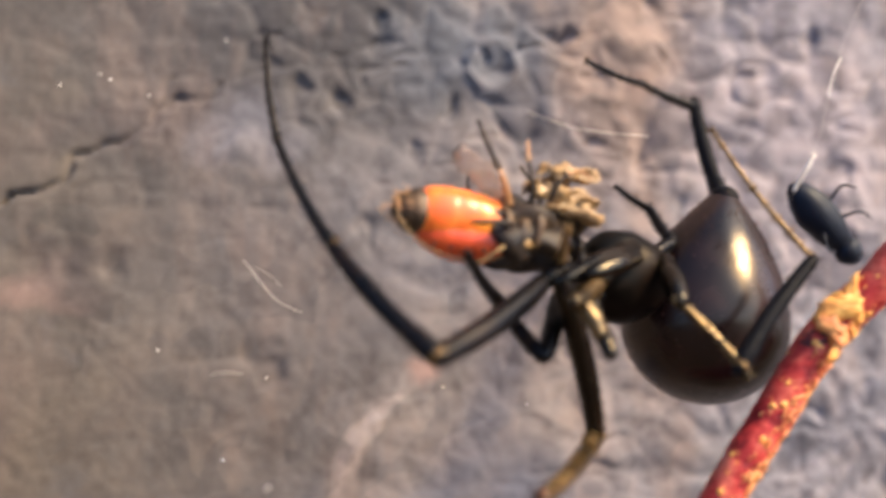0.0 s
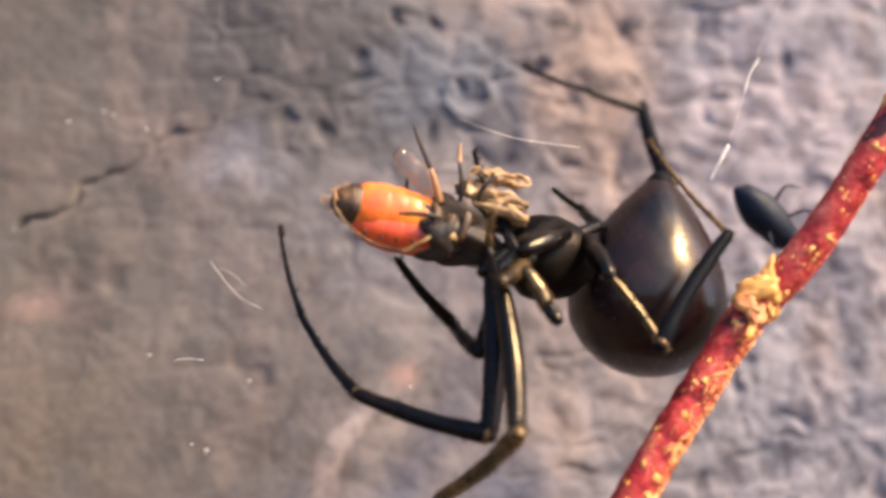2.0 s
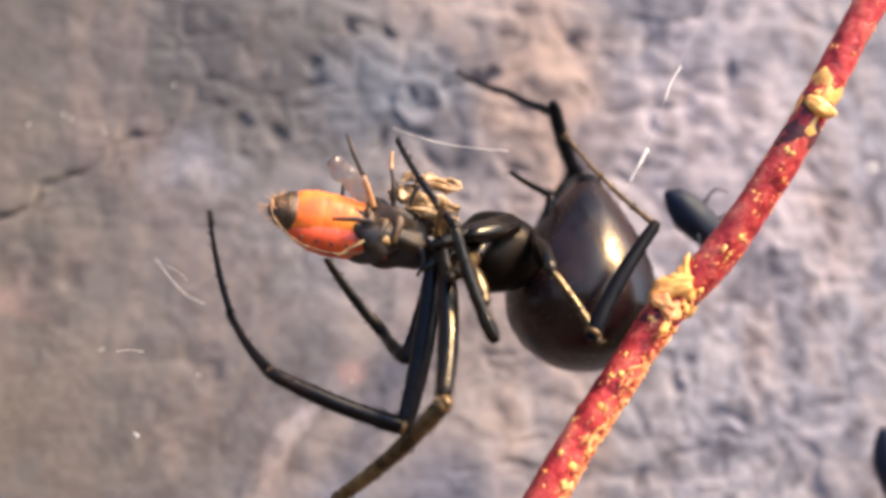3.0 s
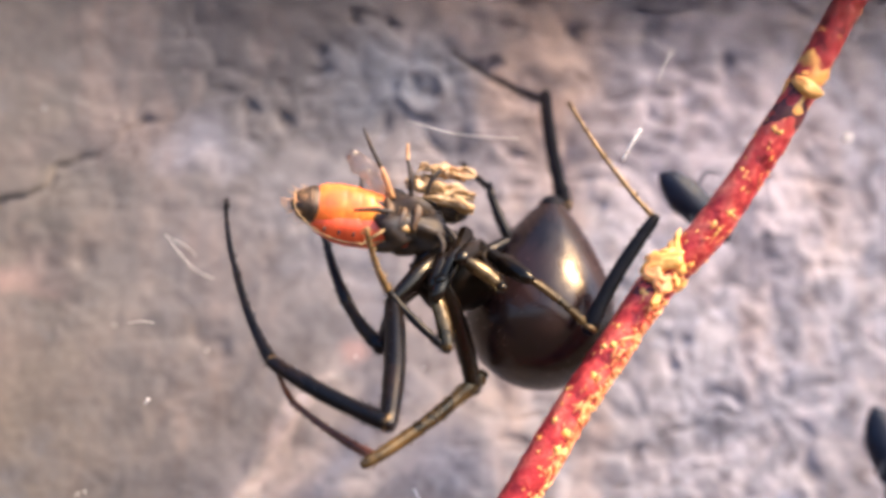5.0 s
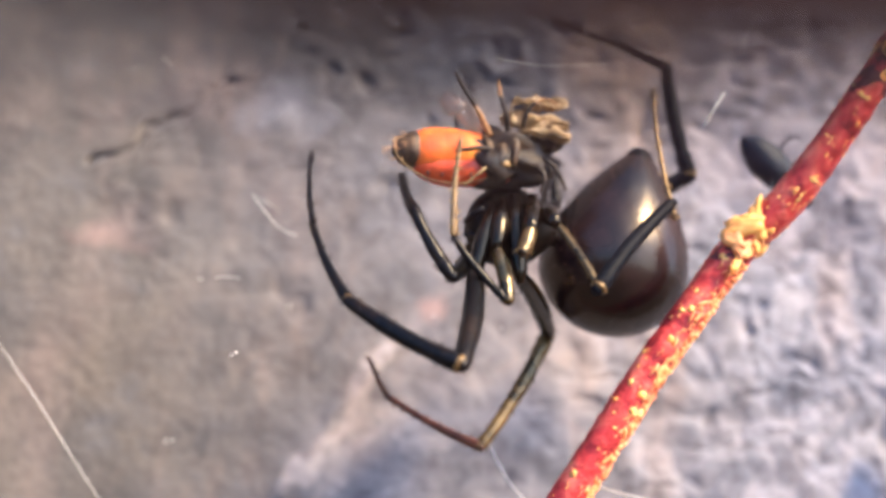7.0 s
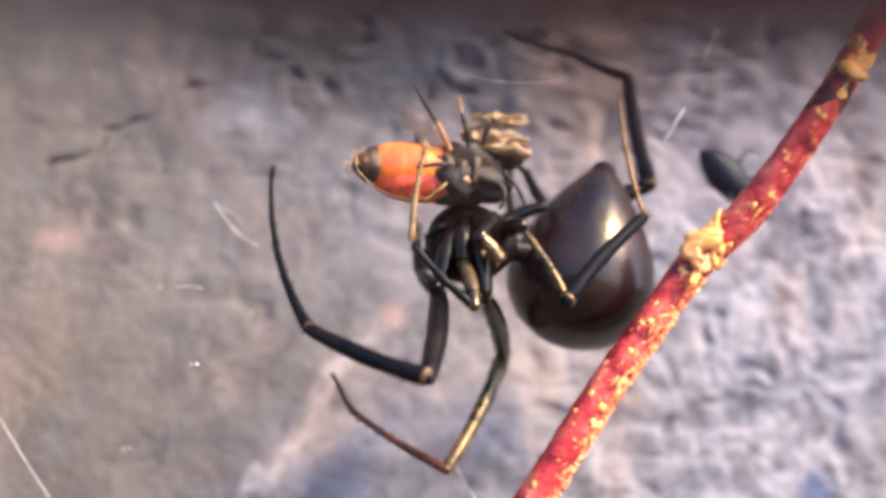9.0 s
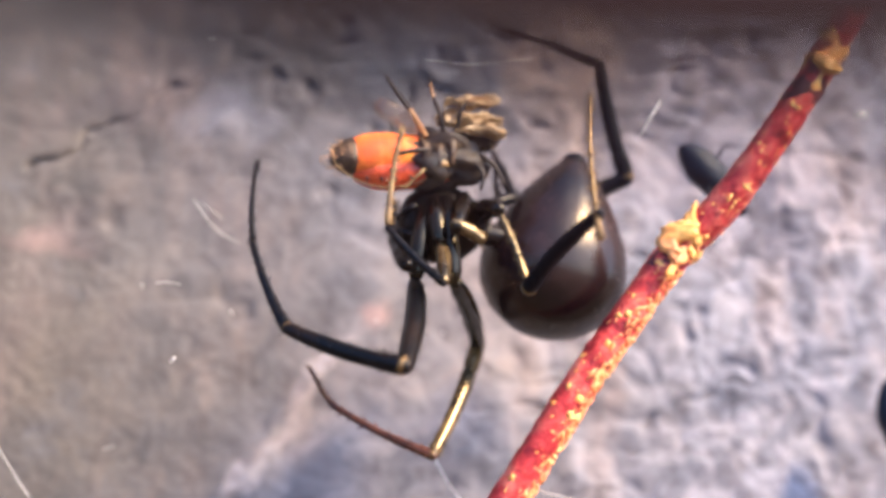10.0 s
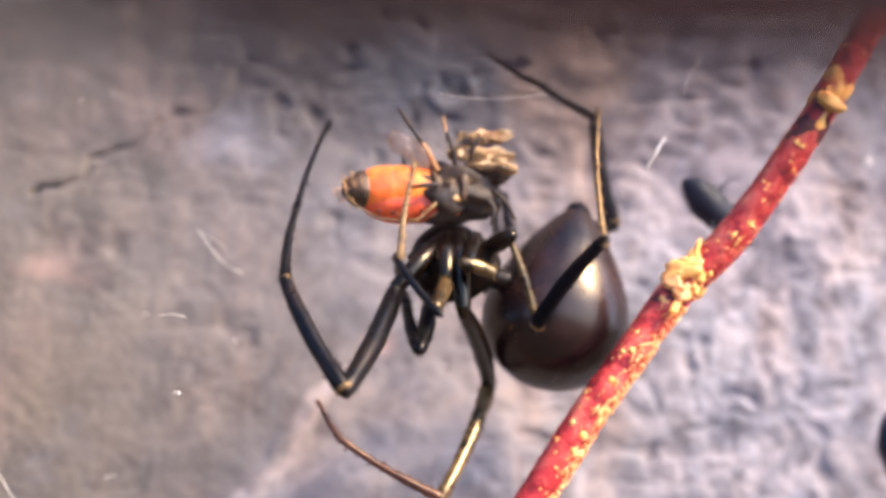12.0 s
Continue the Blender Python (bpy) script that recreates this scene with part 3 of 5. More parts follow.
# leg joints lie on sight lines, placed to fit the camera's view
LEG_A = [  # lengths 8.96, 7.60, 6.31, 6.04
    (0, (-6.87, 60.50, 120.64), (-13.65, 55.97, 116.94), (-17.38, 60.03, 122.15), (-19.56, 62.61, 127.50), (-19.84, 64.61, 133.18)),
    (0.5, (-6.95, 60.50, 120.10), (-14.06, 56.39, 116.57), (-17.10, 61.18, 121.65), (-20.42, 61.13, 127.61), (-20.89, 63.87, 132.96)),
    (1, (-6.48, 60.50, 120.59), (-13.72, 58.55, 115.69), (-17.33, 62.29, 121.23), (-20.33, 62.24, 127.04), (-20.78, 64.29, 132.70)),
    (1.5, (-5.68, 60.50, 120.51), (-13.16, 59.29, 115.73), (-17.74, 60.18, 121.74), (-20.10, 61.92, 127.33), (-20.80, 63.61, 133.07)),
    (2, (-5.67, 60.50, 120.61), (-6.38, 59.61, 111.72), (-12.77, 62.87, 114.20), (-15.42, 66.34, 118.77), (-16.56, 68.50, 124.31)),
    (2.5, (-5.46, 60.50, 119.22), (-7.38, 59.39, 110.54), (-13.66, 61.87, 114.03), (-16.07, 65.34, 118.71), (-17.36, 67.24, 124.30)),
    (3, (-4.86, 60.50, 120.44), (-6.58, 60.50, 111.61), (-13.65, 60.50, 114.54), (-15.89, 65.08, 118.25), (-17.20, 64.50, 124.12)),
    (3.5, (-4.71, 60.50, 120.55), (-6.57, 60.50, 111.66), (-13.97, 60.50, 114.59), (-16.28, 63.82, 119.45), (-17.74, 66.13, 124.82)),
    (5.5, (-7.76, 60.50, 115.93), (-8.41, 54.45, 109.34), (-13.92, 58.24, 112.94), (-15.75, 61.55, 117.98), (-16.51, 64.45, 123.21)),
    (6, (-7.26, 60.50, 117.32), (-8.72, 55.82, 109.82), (-14.60, 58.92, 113.50), (-16.49, 62.29, 118.49), (-16.87, 64.87, 123.92)),
    (6.5, (-7.35, 60.50, 115.55), (-8.48, 53.50, 110.10), (-14.53, 56.45, 113.63), (-16.19, 60.66, 118.00), (-16.68, 63.66, 123.24)),
    (7, (-7.05, 60.50, 116.28), (-8.57, 53.87, 110.47), (-14.32, 57.29, 114.08), (-16.35, 60.97, 118.76), (-16.71, 64.24, 123.81)),
    (9, (-6.99, 60.50, 116.00), (-8.41, 53.55, 110.49), (-14.40, 57.34, 113.23), (-16.28, 60.92, 118.08), (-16.79, 63.71, 123.41)),
    (9.5, (-6.87, 60.50, 117.19), (-8.42, 54.50, 110.71), (-14.28, 58.08, 113.99), (-16.21, 61.34, 119.04), (-16.60, 65.08, 123.79)),
    (10, (-7.00, 60.50, 115.93), (-8.32, 53.50, 110.58), (-14.28, 57.61, 112.87), (-16.33, 60.61, 118.02), (-16.37, 63.34, 123.40)),
    (10.5, (-8.04, 60.50, 116.60), (-10.52, 53.50, 111.73), (-14.99, 56.97, 116.82), (-16.11, 60.39, 122.00), (-16.79, 63.24, 127.27)),
    (11, (-8.18, 60.50, 117.79), (-12.18, 53.97, 113.16), (-13.12, 59.61, 118.14), (-12.50, 63.08, 123.37), (-8.24, 61.45, 129.53)),
    (11.5, (-8.07, 60.50, 118.30), (-11.60, 55.66, 111.66), (-15.36, 58.03, 117.84), (-13.95, 60.50, 123.47), (-11.62, 63.34, 128.24)),
    (12, (-8.44, 60.50, 117.64), (-11.51, 54.87, 111.39), (-14.78, 57.92, 117.53), (-14.30, 61.87, 122.43), (-12.49, 62.76, 128.12)),
]
LEG_B = [  # lengths 8.55, 8.88, 6.99, 2.53
    (0, (-6.34, 60.00, 120.46), (-3.49, 62.82, 112.90), (-9.02, 56.18, 110.80), (-9.03, 62.55, 107.96), (-11.39, 62.39, 107.07)),
    (0.5, (-6.01, 60.00, 120.51), (-6.30, 56.71, 113.12), (-4.72, 65.16, 110.96), (-5.40, 71.48, 108.04), (-8.09, 72.08, 106.81)),
    (1, (-5.88, 60.00, 120.21), (-6.10, 56.67, 111.99), (-6.70, 65.03, 109.06), (-8.49, 71.10, 106.09), (-11.16, 71.53, 104.93)),
    (1.5, (-5.06, 60.00, 119.81), (-5.27, 56.85, 111.99), (-7.72, 64.50, 108.20), (-9.82, 70.45, 105.19), (-12.52, 70.75, 104.03)),
    (2, (-5.50, 60.00, 120.22), (-5.63, 56.64, 111.61), (-8.09, 64.62, 108.60), (-10.56, 70.44, 105.63), (-13.21, 70.44, 104.80)),
    (2.5, (-5.07, 60.00, 119.76), (-4.74, 56.95, 111.39), (-9.26, 63.68, 107.78), (-11.94, 69.63, 105.24), (-14.57, 69.63, 104.38)),
    (3, (-4.28, 60.00, 121.62), (-5.07, 56.50, 112.53), (-9.95, 62.38, 107.98), (-12.83, 68.33, 105.71), (-15.09, 67.58, 104.88)),
    (3.5, (-3.80, 60.00, 122.07), (-2.63, 57.34, 113.47), (-8.57, 63.94, 113.79), (-12.19, 68.37, 117.82), (-15.11, 67.74, 120.85)),
    (5.5, (-4.57, 60.00, 116.53), (-1.77, 66.87, 112.31), (-7.80, 63.61, 106.67), (-12.80, 67.24, 109.95), (-13.30, 65.50, 111.70)),
    (6, (-4.40, 60.00, 115.97), (-1.69, 67.34, 112.59), (-7.33, 64.61, 106.32), (-12.64, 67.39, 109.93), (-13.05, 65.66, 111.71)),
    (6.5, (-4.83, 60.00, 114.88), (-1.78, 67.71, 112.73), (-7.18, 64.71, 106.36), (-12.41, 67.82, 109.80), (-12.80, 66.29, 111.78)),
    (7, (-4.50, 60.00, 115.94), (-1.41, 67.55, 113.46), (-6.08, 65.13, 106.32), (-11.63, 68.08, 109.40), (-12.75, 68.03, 111.69)),
    (9, (-4.26, 60.00, 115.35), (-1.79, 67.71, 112.68), (-5.88, 64.24, 105.63), (-11.51, 66.50, 109.11), (-12.57, 67.39, 111.22)),
    (9.5, (-4.62, 60.00, 116.85), (-1.79, 67.18, 113.17), (-5.39, 63.34, 106.01), (-11.37, 65.24, 109.10), (-12.52, 66.13, 111.16)),
    (10, (-4.76, 60.00, 115.91), (-2.15, 67.61, 113.06), (-5.60, 63.29, 106.11), (-11.49, 65.55, 109.12), (-12.80, 65.71, 111.27)),
    (10.5, (-5.13, 60.00, 116.60), (-2.29, 66.97, 112.58), (-5.78, 62.03, 106.11), (-11.47, 64.87, 109.04), (-12.60, 65.50, 111.20)),
    (11, (-4.76, 60.00, 116.47), (-2.06, 67.29, 112.87), (-5.53, 62.45, 106.29), (-11.62, 64.24, 109.25), (-12.83, 65.18, 111.25)),
    (11.5, (-3.98, 60.00, 116.68), (-1.33, 67.29, 113.14), (-4.59, 63.18, 105.98), (-11.09, 63.24, 109.05), (-12.44, 63.39, 111.18)),
    (12, (-4.52, 60.00, 116.36), (-1.70, 67.13, 112.62), (-5.33, 62.92, 105.70), (-11.37, 62.92, 109.06), (-12.56, 63.71, 111.14)),
]
LEG_C = [  # lengths 4.86, 4.41, 5.48
    (0, (-5.12, 63.50, 119.87), (-7.18, 60.29, 116.88), (-8.21, 63.50, 119.74), (-11.15, 59.34, 121.73)),
    (0.5, (-5.22, 63.50, 119.96), (-7.45, 60.66, 116.72), (-8.83, 64.13, 119.06), (-11.72, 59.87, 121.00)),
    (1, (-4.88, 63.50, 119.85), (-7.44, 61.61, 116.20), (-8.06, 65.29, 118.49), (-11.61, 61.66, 120.59)),
    (1.5, (-4.46, 63.50, 120.41), (-6.66, 63.55, 115.91), (-7.31, 67.29, 118.14), (-10.99, 65.34, 121.70)),
    (2, (-4.72, 63.50, 120.21), (-6.26, 61.50, 116.07), (-7.04, 65.24, 118.23), (-10.44, 62.13, 121.22)),
    (2.5, (-5.24, 63.50, 119.11), (-6.84, 61.24, 115.14), (-7.16, 65.13, 117.22), (-10.65, 62.76, 120.73)),
    (3, (-4.57, 63.50, 120.02), (-6.08, 62.66, 115.49), (-6.91, 66.50, 117.44), (-10.32, 65.97, 121.81)),
    (3.5, (-4.11, 63.50, 120.15), (-6.16, 63.55, 115.68), (-7.07, 67.39, 117.70), (-10.89, 66.87, 122.13)),
    (5.5, (-7.44, 63.50, 116.39), (-8.35, 59.45, 113.87), (-10.25, 61.76, 117.10), (-10.79, 64.55, 121.77)),
    (6, (-7.08, 63.50, 117.84), (-8.44, 60.13, 114.65), (-11.18, 60.13, 118.18), (-11.54, 63.50, 122.46)),
    (6.5, (-6.81, 63.50, 117.72), (-7.94, 59.61, 115.09), (-11.07, 59.61, 118.72), (-11.53, 63.82, 122.20)),
    (7, (-7.02, 63.50, 117.77), (-8.47, 59.34, 115.75), (-10.55, 60.03, 119.57), (-11.09, 64.45, 122.80)),
    (9, (-6.10, 63.50, 118.15), (-7.29, 59.39, 115.84), (-7.65, 63.50, 117.41), (-7.41, 67.66, 121.01)),
    (9.5, (-6.17, 63.50, 119.39), (-7.50, 59.29, 117.33), (-7.76, 63.24, 119.29), (-7.34, 67.55, 122.66)),
    (10, (-6.33, 63.50, 118.85), (-7.62, 59.34, 116.72), (-7.92, 63.24, 118.75), (-7.55, 67.50, 122.18)),
    (10.5, (-6.57, 63.50, 119.54), (-7.82, 59.50, 117.11), (-8.15, 63.39, 119.12), (-7.81, 67.66, 122.53)),
    (11, (-6.34, 63.50, 119.43), (-7.64, 59.34, 117.27), (-7.92, 63.39, 119.01), (-7.58, 67.39, 122.77)),
    (11.5, (-5.84, 63.50, 117.45), (-7.07, 60.13, 114.16), (-7.19, 63.71, 116.74), (-6.89, 68.39, 119.60)),
    (12, (-6.06, 63.50, 117.47), (-7.03, 60.24, 114.03), (-7.46, 63.39, 117.07), (-7.62, 67.61, 120.60)),
]
LEG_D = [  # lengths 10.00, 8.20, 4.39, 5.31
    (0, (3.01, 70.79, 119.15), (9.30, 71.25, 126.91), (9.73, 74.50, 133.35), (5.56, 73.66, 134.46), (0.73, 71.59, 135.17)),
    (0.5, (2.94, 70.80, 120.73), (9.82, 70.25, 127.97), (9.84, 74.50, 134.60), (5.60, 74.36, 135.73), (0.50, 73.01, 136.26)),
    (1, (2.93, 70.80, 120.89), (9.37, 70.52, 128.54), (9.23, 74.50, 135.24), (5.01, 74.20, 136.38), (0.08, 72.25, 136.60)),
    (1.5, (3.29, 70.79, 120.65), (8.68, 71.89, 129.00), (8.20, 74.50, 134.96), (3.97, 73.68, 135.76), (-0.40, 70.68, 136.10)),
    (2, (2.26, 70.80, 120.77), (8.71, 70.80, 128.41), (8.91, 74.50, 134.35), (4.71, 74.06, 135.53), (-0.12, 72.04, 136.34)),
    (2.5, (2.98, 70.79, 120.83), (8.78, 70.59, 128.97), (8.61, 74.50, 135.00), (4.38, 73.66, 135.81), (-0.68, 72.38, 136.77)),
    (3, (2.80, 70.71, 121.15), (7.55, 72.94, 129.67), (4.74, 67.50, 132.09), (2.22, 70.27, 134.37), (-0.58, 73.82, 137.14)),
    (3.5, (2.56, 70.74, 120.70), (7.14, 72.90, 129.32), (4.59, 67.50, 131.75), (2.27, 70.39, 134.09), (-0.48, 73.85, 137.04)),
    (5.5, (-0.24, 70.76, 117.64), (6.16, 71.27, 125.31), (5.40, 71.89, 133.45), (2.66, 74.38, 135.80), (-1.07, 70.62, 136.20)),
    (6, (-0.68, 70.86, 118.50), (6.82, 69.34, 124.94), (6.36, 70.90, 132.98), (3.72, 73.34, 135.50), (-0.83, 70.75, 136.35)),
    (6.5, (-0.38, 70.87, 118.46), (7.45, 68.90, 124.36), (6.76, 70.36, 132.41), (4.73, 73.20, 135.07), (0.07, 70.71, 135.59)),
    (7, (0.16, 70.76, 119.18), (8.19, 67.50, 124.17), (7.24, 68.71, 132.23), (4.81, 71.36, 134.75), (-0.29, 71.36, 136.64)),
    (9, (0.00, 70.65, 119.69), (8.22, 67.50, 124.44), (7.37, 69.04, 132.45), (4.21, 71.13, 134.67), (-0.94, 71.13, 136.27)),
    (9.5, (-0.34, 70.82, 119.99), (8.11, 67.50, 124.18), (7.06, 68.64, 132.24), (2.90, 68.83, 134.13), (-0.89, 71.34, 136.86)),
    (10, (-0.24, 70.70, 120.02), (8.12, 67.50, 124.48), (6.43, 67.50, 132.60), (3.87, 70.20, 134.93), (-0.17, 72.62, 137.38)),
    (10.5, (-0.41, 70.75, 120.27), (8.27, 67.50, 124.04), (6.59, 67.50, 132.16), (3.68, 69.82, 134.48), (-0.68, 71.57, 136.94)),
    (11, (-0.73, 70.89, 120.38), (7.87, 67.75, 124.40), (6.70, 68.57, 132.48), (3.47, 70.18, 134.99), (-1.03, 71.80, 137.28)),
    (11.5, (-1.06, 70.92, 119.66), (7.65, 69.80, 124.45), (6.81, 71.29, 132.48), (2.87, 71.32, 134.40), (-0.54, 73.52, 137.83)),
    (12, (-1.24, 70.93, 119.38), (7.49, 69.55, 124.06), (6.66, 70.68, 132.15), (2.82, 70.68, 134.26), (-0.66, 73.03, 137.50)),
]
LEG_E = [  # lengths 5.24, 7.69, 8.73 before some depths were moved for the sun's glint
    (0, (-0.41, 59.00, 119.27), (1.89, 57.69, 116.19), (7.23, 59.01, 121.53), (3.58, 62.09, 128.84)),
    (0.5, (-1.07, 59.00, 121.06), (0.75, 57.50, 116.78), (6.67, 59.52, 121.25), (2.25, 59.65, 129.17)),
    (1, (-0.17, 59.00, 119.79), (2.06, 57.75, 116.01), (6.48, 58.33, 122.25), (6.41, 64.70, 128.20)),
    (1.5, (1.52, 59.00, 119.34), (3.53, 58.11, 116.43), (7.92, 59.26, 122.63), (3.77, 62.36, 129.65)),
    (2, (0.35, 59.00, 119.73), (2.49, 57.98, 116.02), (7.16, 58.95, 122.04), (5.05, 64.05, 128.79)),
    (2.5, (0.21, 59.00, 119.46), (3.03, 58.12, 115.49), (7.45, 58.80, 121.74), (4.54, 62.65, 129.02)),
    (3, (1.52, 59.00, 119.88), (3.49, 58.15, 116.32), (7.81, 59.17, 122.58), (4.02, 63.42, 129.21)),
    (3.5, (1.26, 59.00, 120.95), (4.38, 58.24, 116.73), (7.94, 59.36, 123.44), (4.02, 63.56, 130.01)),
    (5.5, (0.16, 59.00, 117.07), (3.89, 60.20, 114.83), (8.23, 59.36, 121.12), (3.57, 59.38, 128.50)),
    (6, (-0.50, 59.00, 116.52), (1.19, 54.79, 113.91), (5.84, 56.29, 119.83), (4.14, 60.00, 126.87)),
    (6.5, (-0.96, 59.00, 116.73), (0.66, 54.54, 114.51), (5.19, 57.49, 119.97), (3.75, 60.00, 128.06)),
    (7, (-2.70, 59.00, 119.09), (-0.73, 56.57, 114.90), (4.24, 58.90, 120.27), (3.96, 60.77, 126.96)),
    (9, (-2.46, 59.00, 119.53), (-0.07, 57.42, 115.14), (5.12, 59.50, 120.41), (4.42, 61.80, 128.74)),
    (9.5, (-2.31, 59.00, 120.07), (-1.67, 56.74, 115.39), (3.60, 59.10, 120.46), (3.75, 61.00, 126.66)),
    (10, (-2.43, 59.00, 120.11), (-0.98, 57.49, 115.31), (1.20, 50.68, 118.11), (1.48, 52.45, 124.02)),
    (10.5, (-2.14, 59.00, 120.18), (-1.34, 56.64, 115.57), (0.86, 50.00, 118.42), (1.16, 51.73, 124.10)),
    (11, (-2.43, 59.00, 120.36), (-1.49, 57.29, 115.50), (0.76, 50.58, 118.49), (1.26, 52.48, 124.79)),
    (11.5, (-1.49, 59.00, 119.92), (-1.26, 56.47, 115.34), (1.06, 50.00, 118.75), (1.61, 52.37, 126.48)),
    (12, (-2.04, 59.00, 120.60), (-0.40, 59.00, 115.53), (1.84, 52.71, 119.34), (2.36, 55.08, 127.13)),
]
LEG_F = [  # lengths 3.61, 3.28, 3.35
    (0, (-0.97, 63.00, 121.30), (2.01, 64.13, 122.96), (1.97, 66.55, 125.18), (-0.81, 64.97, 126.15)),
    (0.5, (-1.44, 63.00, 121.55), (1.55, 64.76, 122.49), (1.94, 66.97, 124.89), (-1.01, 67.39, 126.63)),
    (1, (-1.04, 63.00, 121.75), (2.00, 64.08, 123.35), (1.83, 66.82, 125.16), (-0.75, 64.87, 126.04)),
    (1.5, (-0.05, 63.00, 122.33), (3.16, 63.66, 123.87), (2.89, 66.24, 125.89), (0.34, 64.24, 126.74)),
    (2, (-1.17, 63.00, 122.05), (1.72, 64.45, 123.70), (1.64, 67.24, 125.38), (-0.74, 64.97, 126.01)),
    (2.5, (-0.58, 63.00, 121.72), (2.14, 65.18, 122.58), (1.86, 66.24, 125.69), (-0.07, 63.55, 126.33)),
    (3, (0.14, 63.00, 122.67), (3.09, 65.08, 122.46), (3.41, 65.03, 125.86), (0.58, 63.50, 126.81)),
    (3.5, (-0.42, 63.00, 122.48), (3.61, 62.92, 124.61), (2.31, 64.29, 127.27), (-1.19, 64.50, 127.42)),
    (5.5, (-2.69, 63.00, 118.77), (-0.17, 64.82, 120.59), (-1.18, 64.76, 124.21), (-1.83, 66.92, 126.69)),
    (6, (-3.00, 63.00, 119.56), (-0.90, 64.50, 122.06), (-0.55, 65.92, 125.01), (-1.62, 67.92, 127.47)),
    (6.5, (-3.10, 63.00, 119.78), (-1.02, 65.45, 121.43), (-0.69, 66.87, 124.37), (-2.05, 68.34, 127.04)),
    (7, (-2.94, 63.00, 119.89), (-1.17, 65.66, 121.57), (-0.87, 67.03, 124.52), (-2.20, 68.92, 126.92)),
    (9, (-3.39, 63.00, 120.26), (-0.05, 62.92, 121.61), (-0.65, 65.03, 124.06), (-1.45, 67.50, 126.16)),
    (9.5, (-3.27, 63.00, 120.80), (-0.04, 63.18, 122.38), (-0.45, 65.45, 124.71), (-1.27, 67.92, 126.83)),
    (10, (-3.44, 63.00, 120.60), (-0.35, 64.18, 122.05), (-0.63, 66.39, 124.44), (-0.92, 68.87, 126.65)),
    (10.5, (-3.49, 63.00, 120.96), (-0.28, 63.87, 122.34), (-0.75, 66.08, 124.71), (-1.04, 68.61, 126.91)),
    (11, (-3.43, 63.00, 120.84), (-0.75, 64.82, 122.43), (-0.68, 67.03, 124.86), (-1.18, 69.50, 127.08)),
    (11.5, (-2.77, 63.00, 120.62), (-0.36, 65.13, 122.21), (-0.33, 67.03, 124.89), (-1.21, 69.45, 127.02)),
    (12, (-3.00, 63.00, 120.30), (-0.65, 64.97, 122.21), (-0.63, 66.87, 124.89), (-1.53, 69.29, 127.02)),
]
LEG_G = [  # lengths 5.14, 6.22, 6.03 before the knee depths were moved for the sun's glint
    (0, (-6.17, 59.00, 120.38), (-4.87, 57.67, 116.98), (-4.82, 60.99, 122.23), (-3.92, 64.64, 126.94)),
    (0.5, (-5.74, 59.00, 120.99), (-5.58, 57.11, 116.40), (-4.38, 60.83, 121.23), (-6.08, 63.93, 126.11)),
    (1, (-5.57, 59.00, 120.64), (-4.44, 57.93, 117.24), (-5.13, 61.41, 122.33), (-7.95, 60.36, 128.32)),
    (1.5, (-4.53, 59.00, 120.86), (-1.94, 58.33, 117.70), (-4.68, 60.16, 122.97), (-6.46, 63.61, 127.59)),
    (2, (-4.79, 59.00, 120.93), (-2.92, 58.20, 117.41), (-4.72, 60.90, 122.70), (-5.64, 63.90, 127.85)),
    (2.5, (-4.16, 59.00, 120.51), (-2.40, 57.96, 116.23), (-4.65, 58.64, 121.98), (-6.15, 61.49, 127.08)),
    (3, (-3.34, 59.00, 121.73), (-2.16, 57.35, 115.93), (-4.10, 57.35, 121.98), (-6.85, 58.92, 127.10)),
    (3.5, (-3.50, 59.00, 121.84), (-0.22, 59.11, 119.36), (-2.83, 62.66, 123.72), (-6.46, 63.96, 128.35)),
    (5.5, (-3.40, 59.00, 118.33), (-1.47, 59.05, 116.90), (-1.95, 63.93, 120.72), (-5.40, 68.58, 122.44)),
    (6, (-4.05, 59.00, 118.09), (-2.07, 59.24, 117.19), (-2.05, 64.22, 120.89), (-4.08, 69.69, 122.42)),
    (6.5, (-4.18, 59.00, 117.31), (-2.84, 59.29, 117.06), (-2.55, 64.04, 121.07), (-4.98, 69.09, 123.29)),
    (7, (-4.01, 59.00, 118.72), (-4.62, 58.28, 117.11), (-2.61, 62.88, 120.75), (-0.66, 67.13, 124.55)),
    (9, (-4.77, 59.00, 118.79), (-3.81, 58.89, 117.66), (-2.02, 63.69, 121.16), (-1.14, 68.12, 125.16)),
    (9.5, (-4.62, 59.00, 119.33), (-3.98, 58.92, 118.52), (-1.88, 63.80, 121.72), (-0.60, 68.40, 125.41)),
    (10, (-4.74, 59.00, 119.04), (-3.57, 59.16, 118.44), (-1.32, 63.88, 121.77), (-0.58, 68.63, 125.42)),
    (10.5, (-4.79, 59.00, 119.42), (-3.61, 59.16, 118.83), (-1.37, 63.91, 122.13), (-0.45, 68.63, 125.75)),
    (11, (-4.75, 59.00, 119.28), (-3.40, 59.21, 118.70), (-1.78, 64.29, 121.90), (-0.72, 68.84, 125.72)),
    (11.5, (-4.15, 59.00, 119.16), (-3.15, 59.08, 118.55), (-1.34, 63.95, 121.94), (-0.59, 68.66, 125.65)),
    (12, (-4.36, 59.00, 118.86), (-3.33, 59.21, 118.60), (-1.69, 64.34, 121.67), (-0.61, 68.96, 125.39)),
]
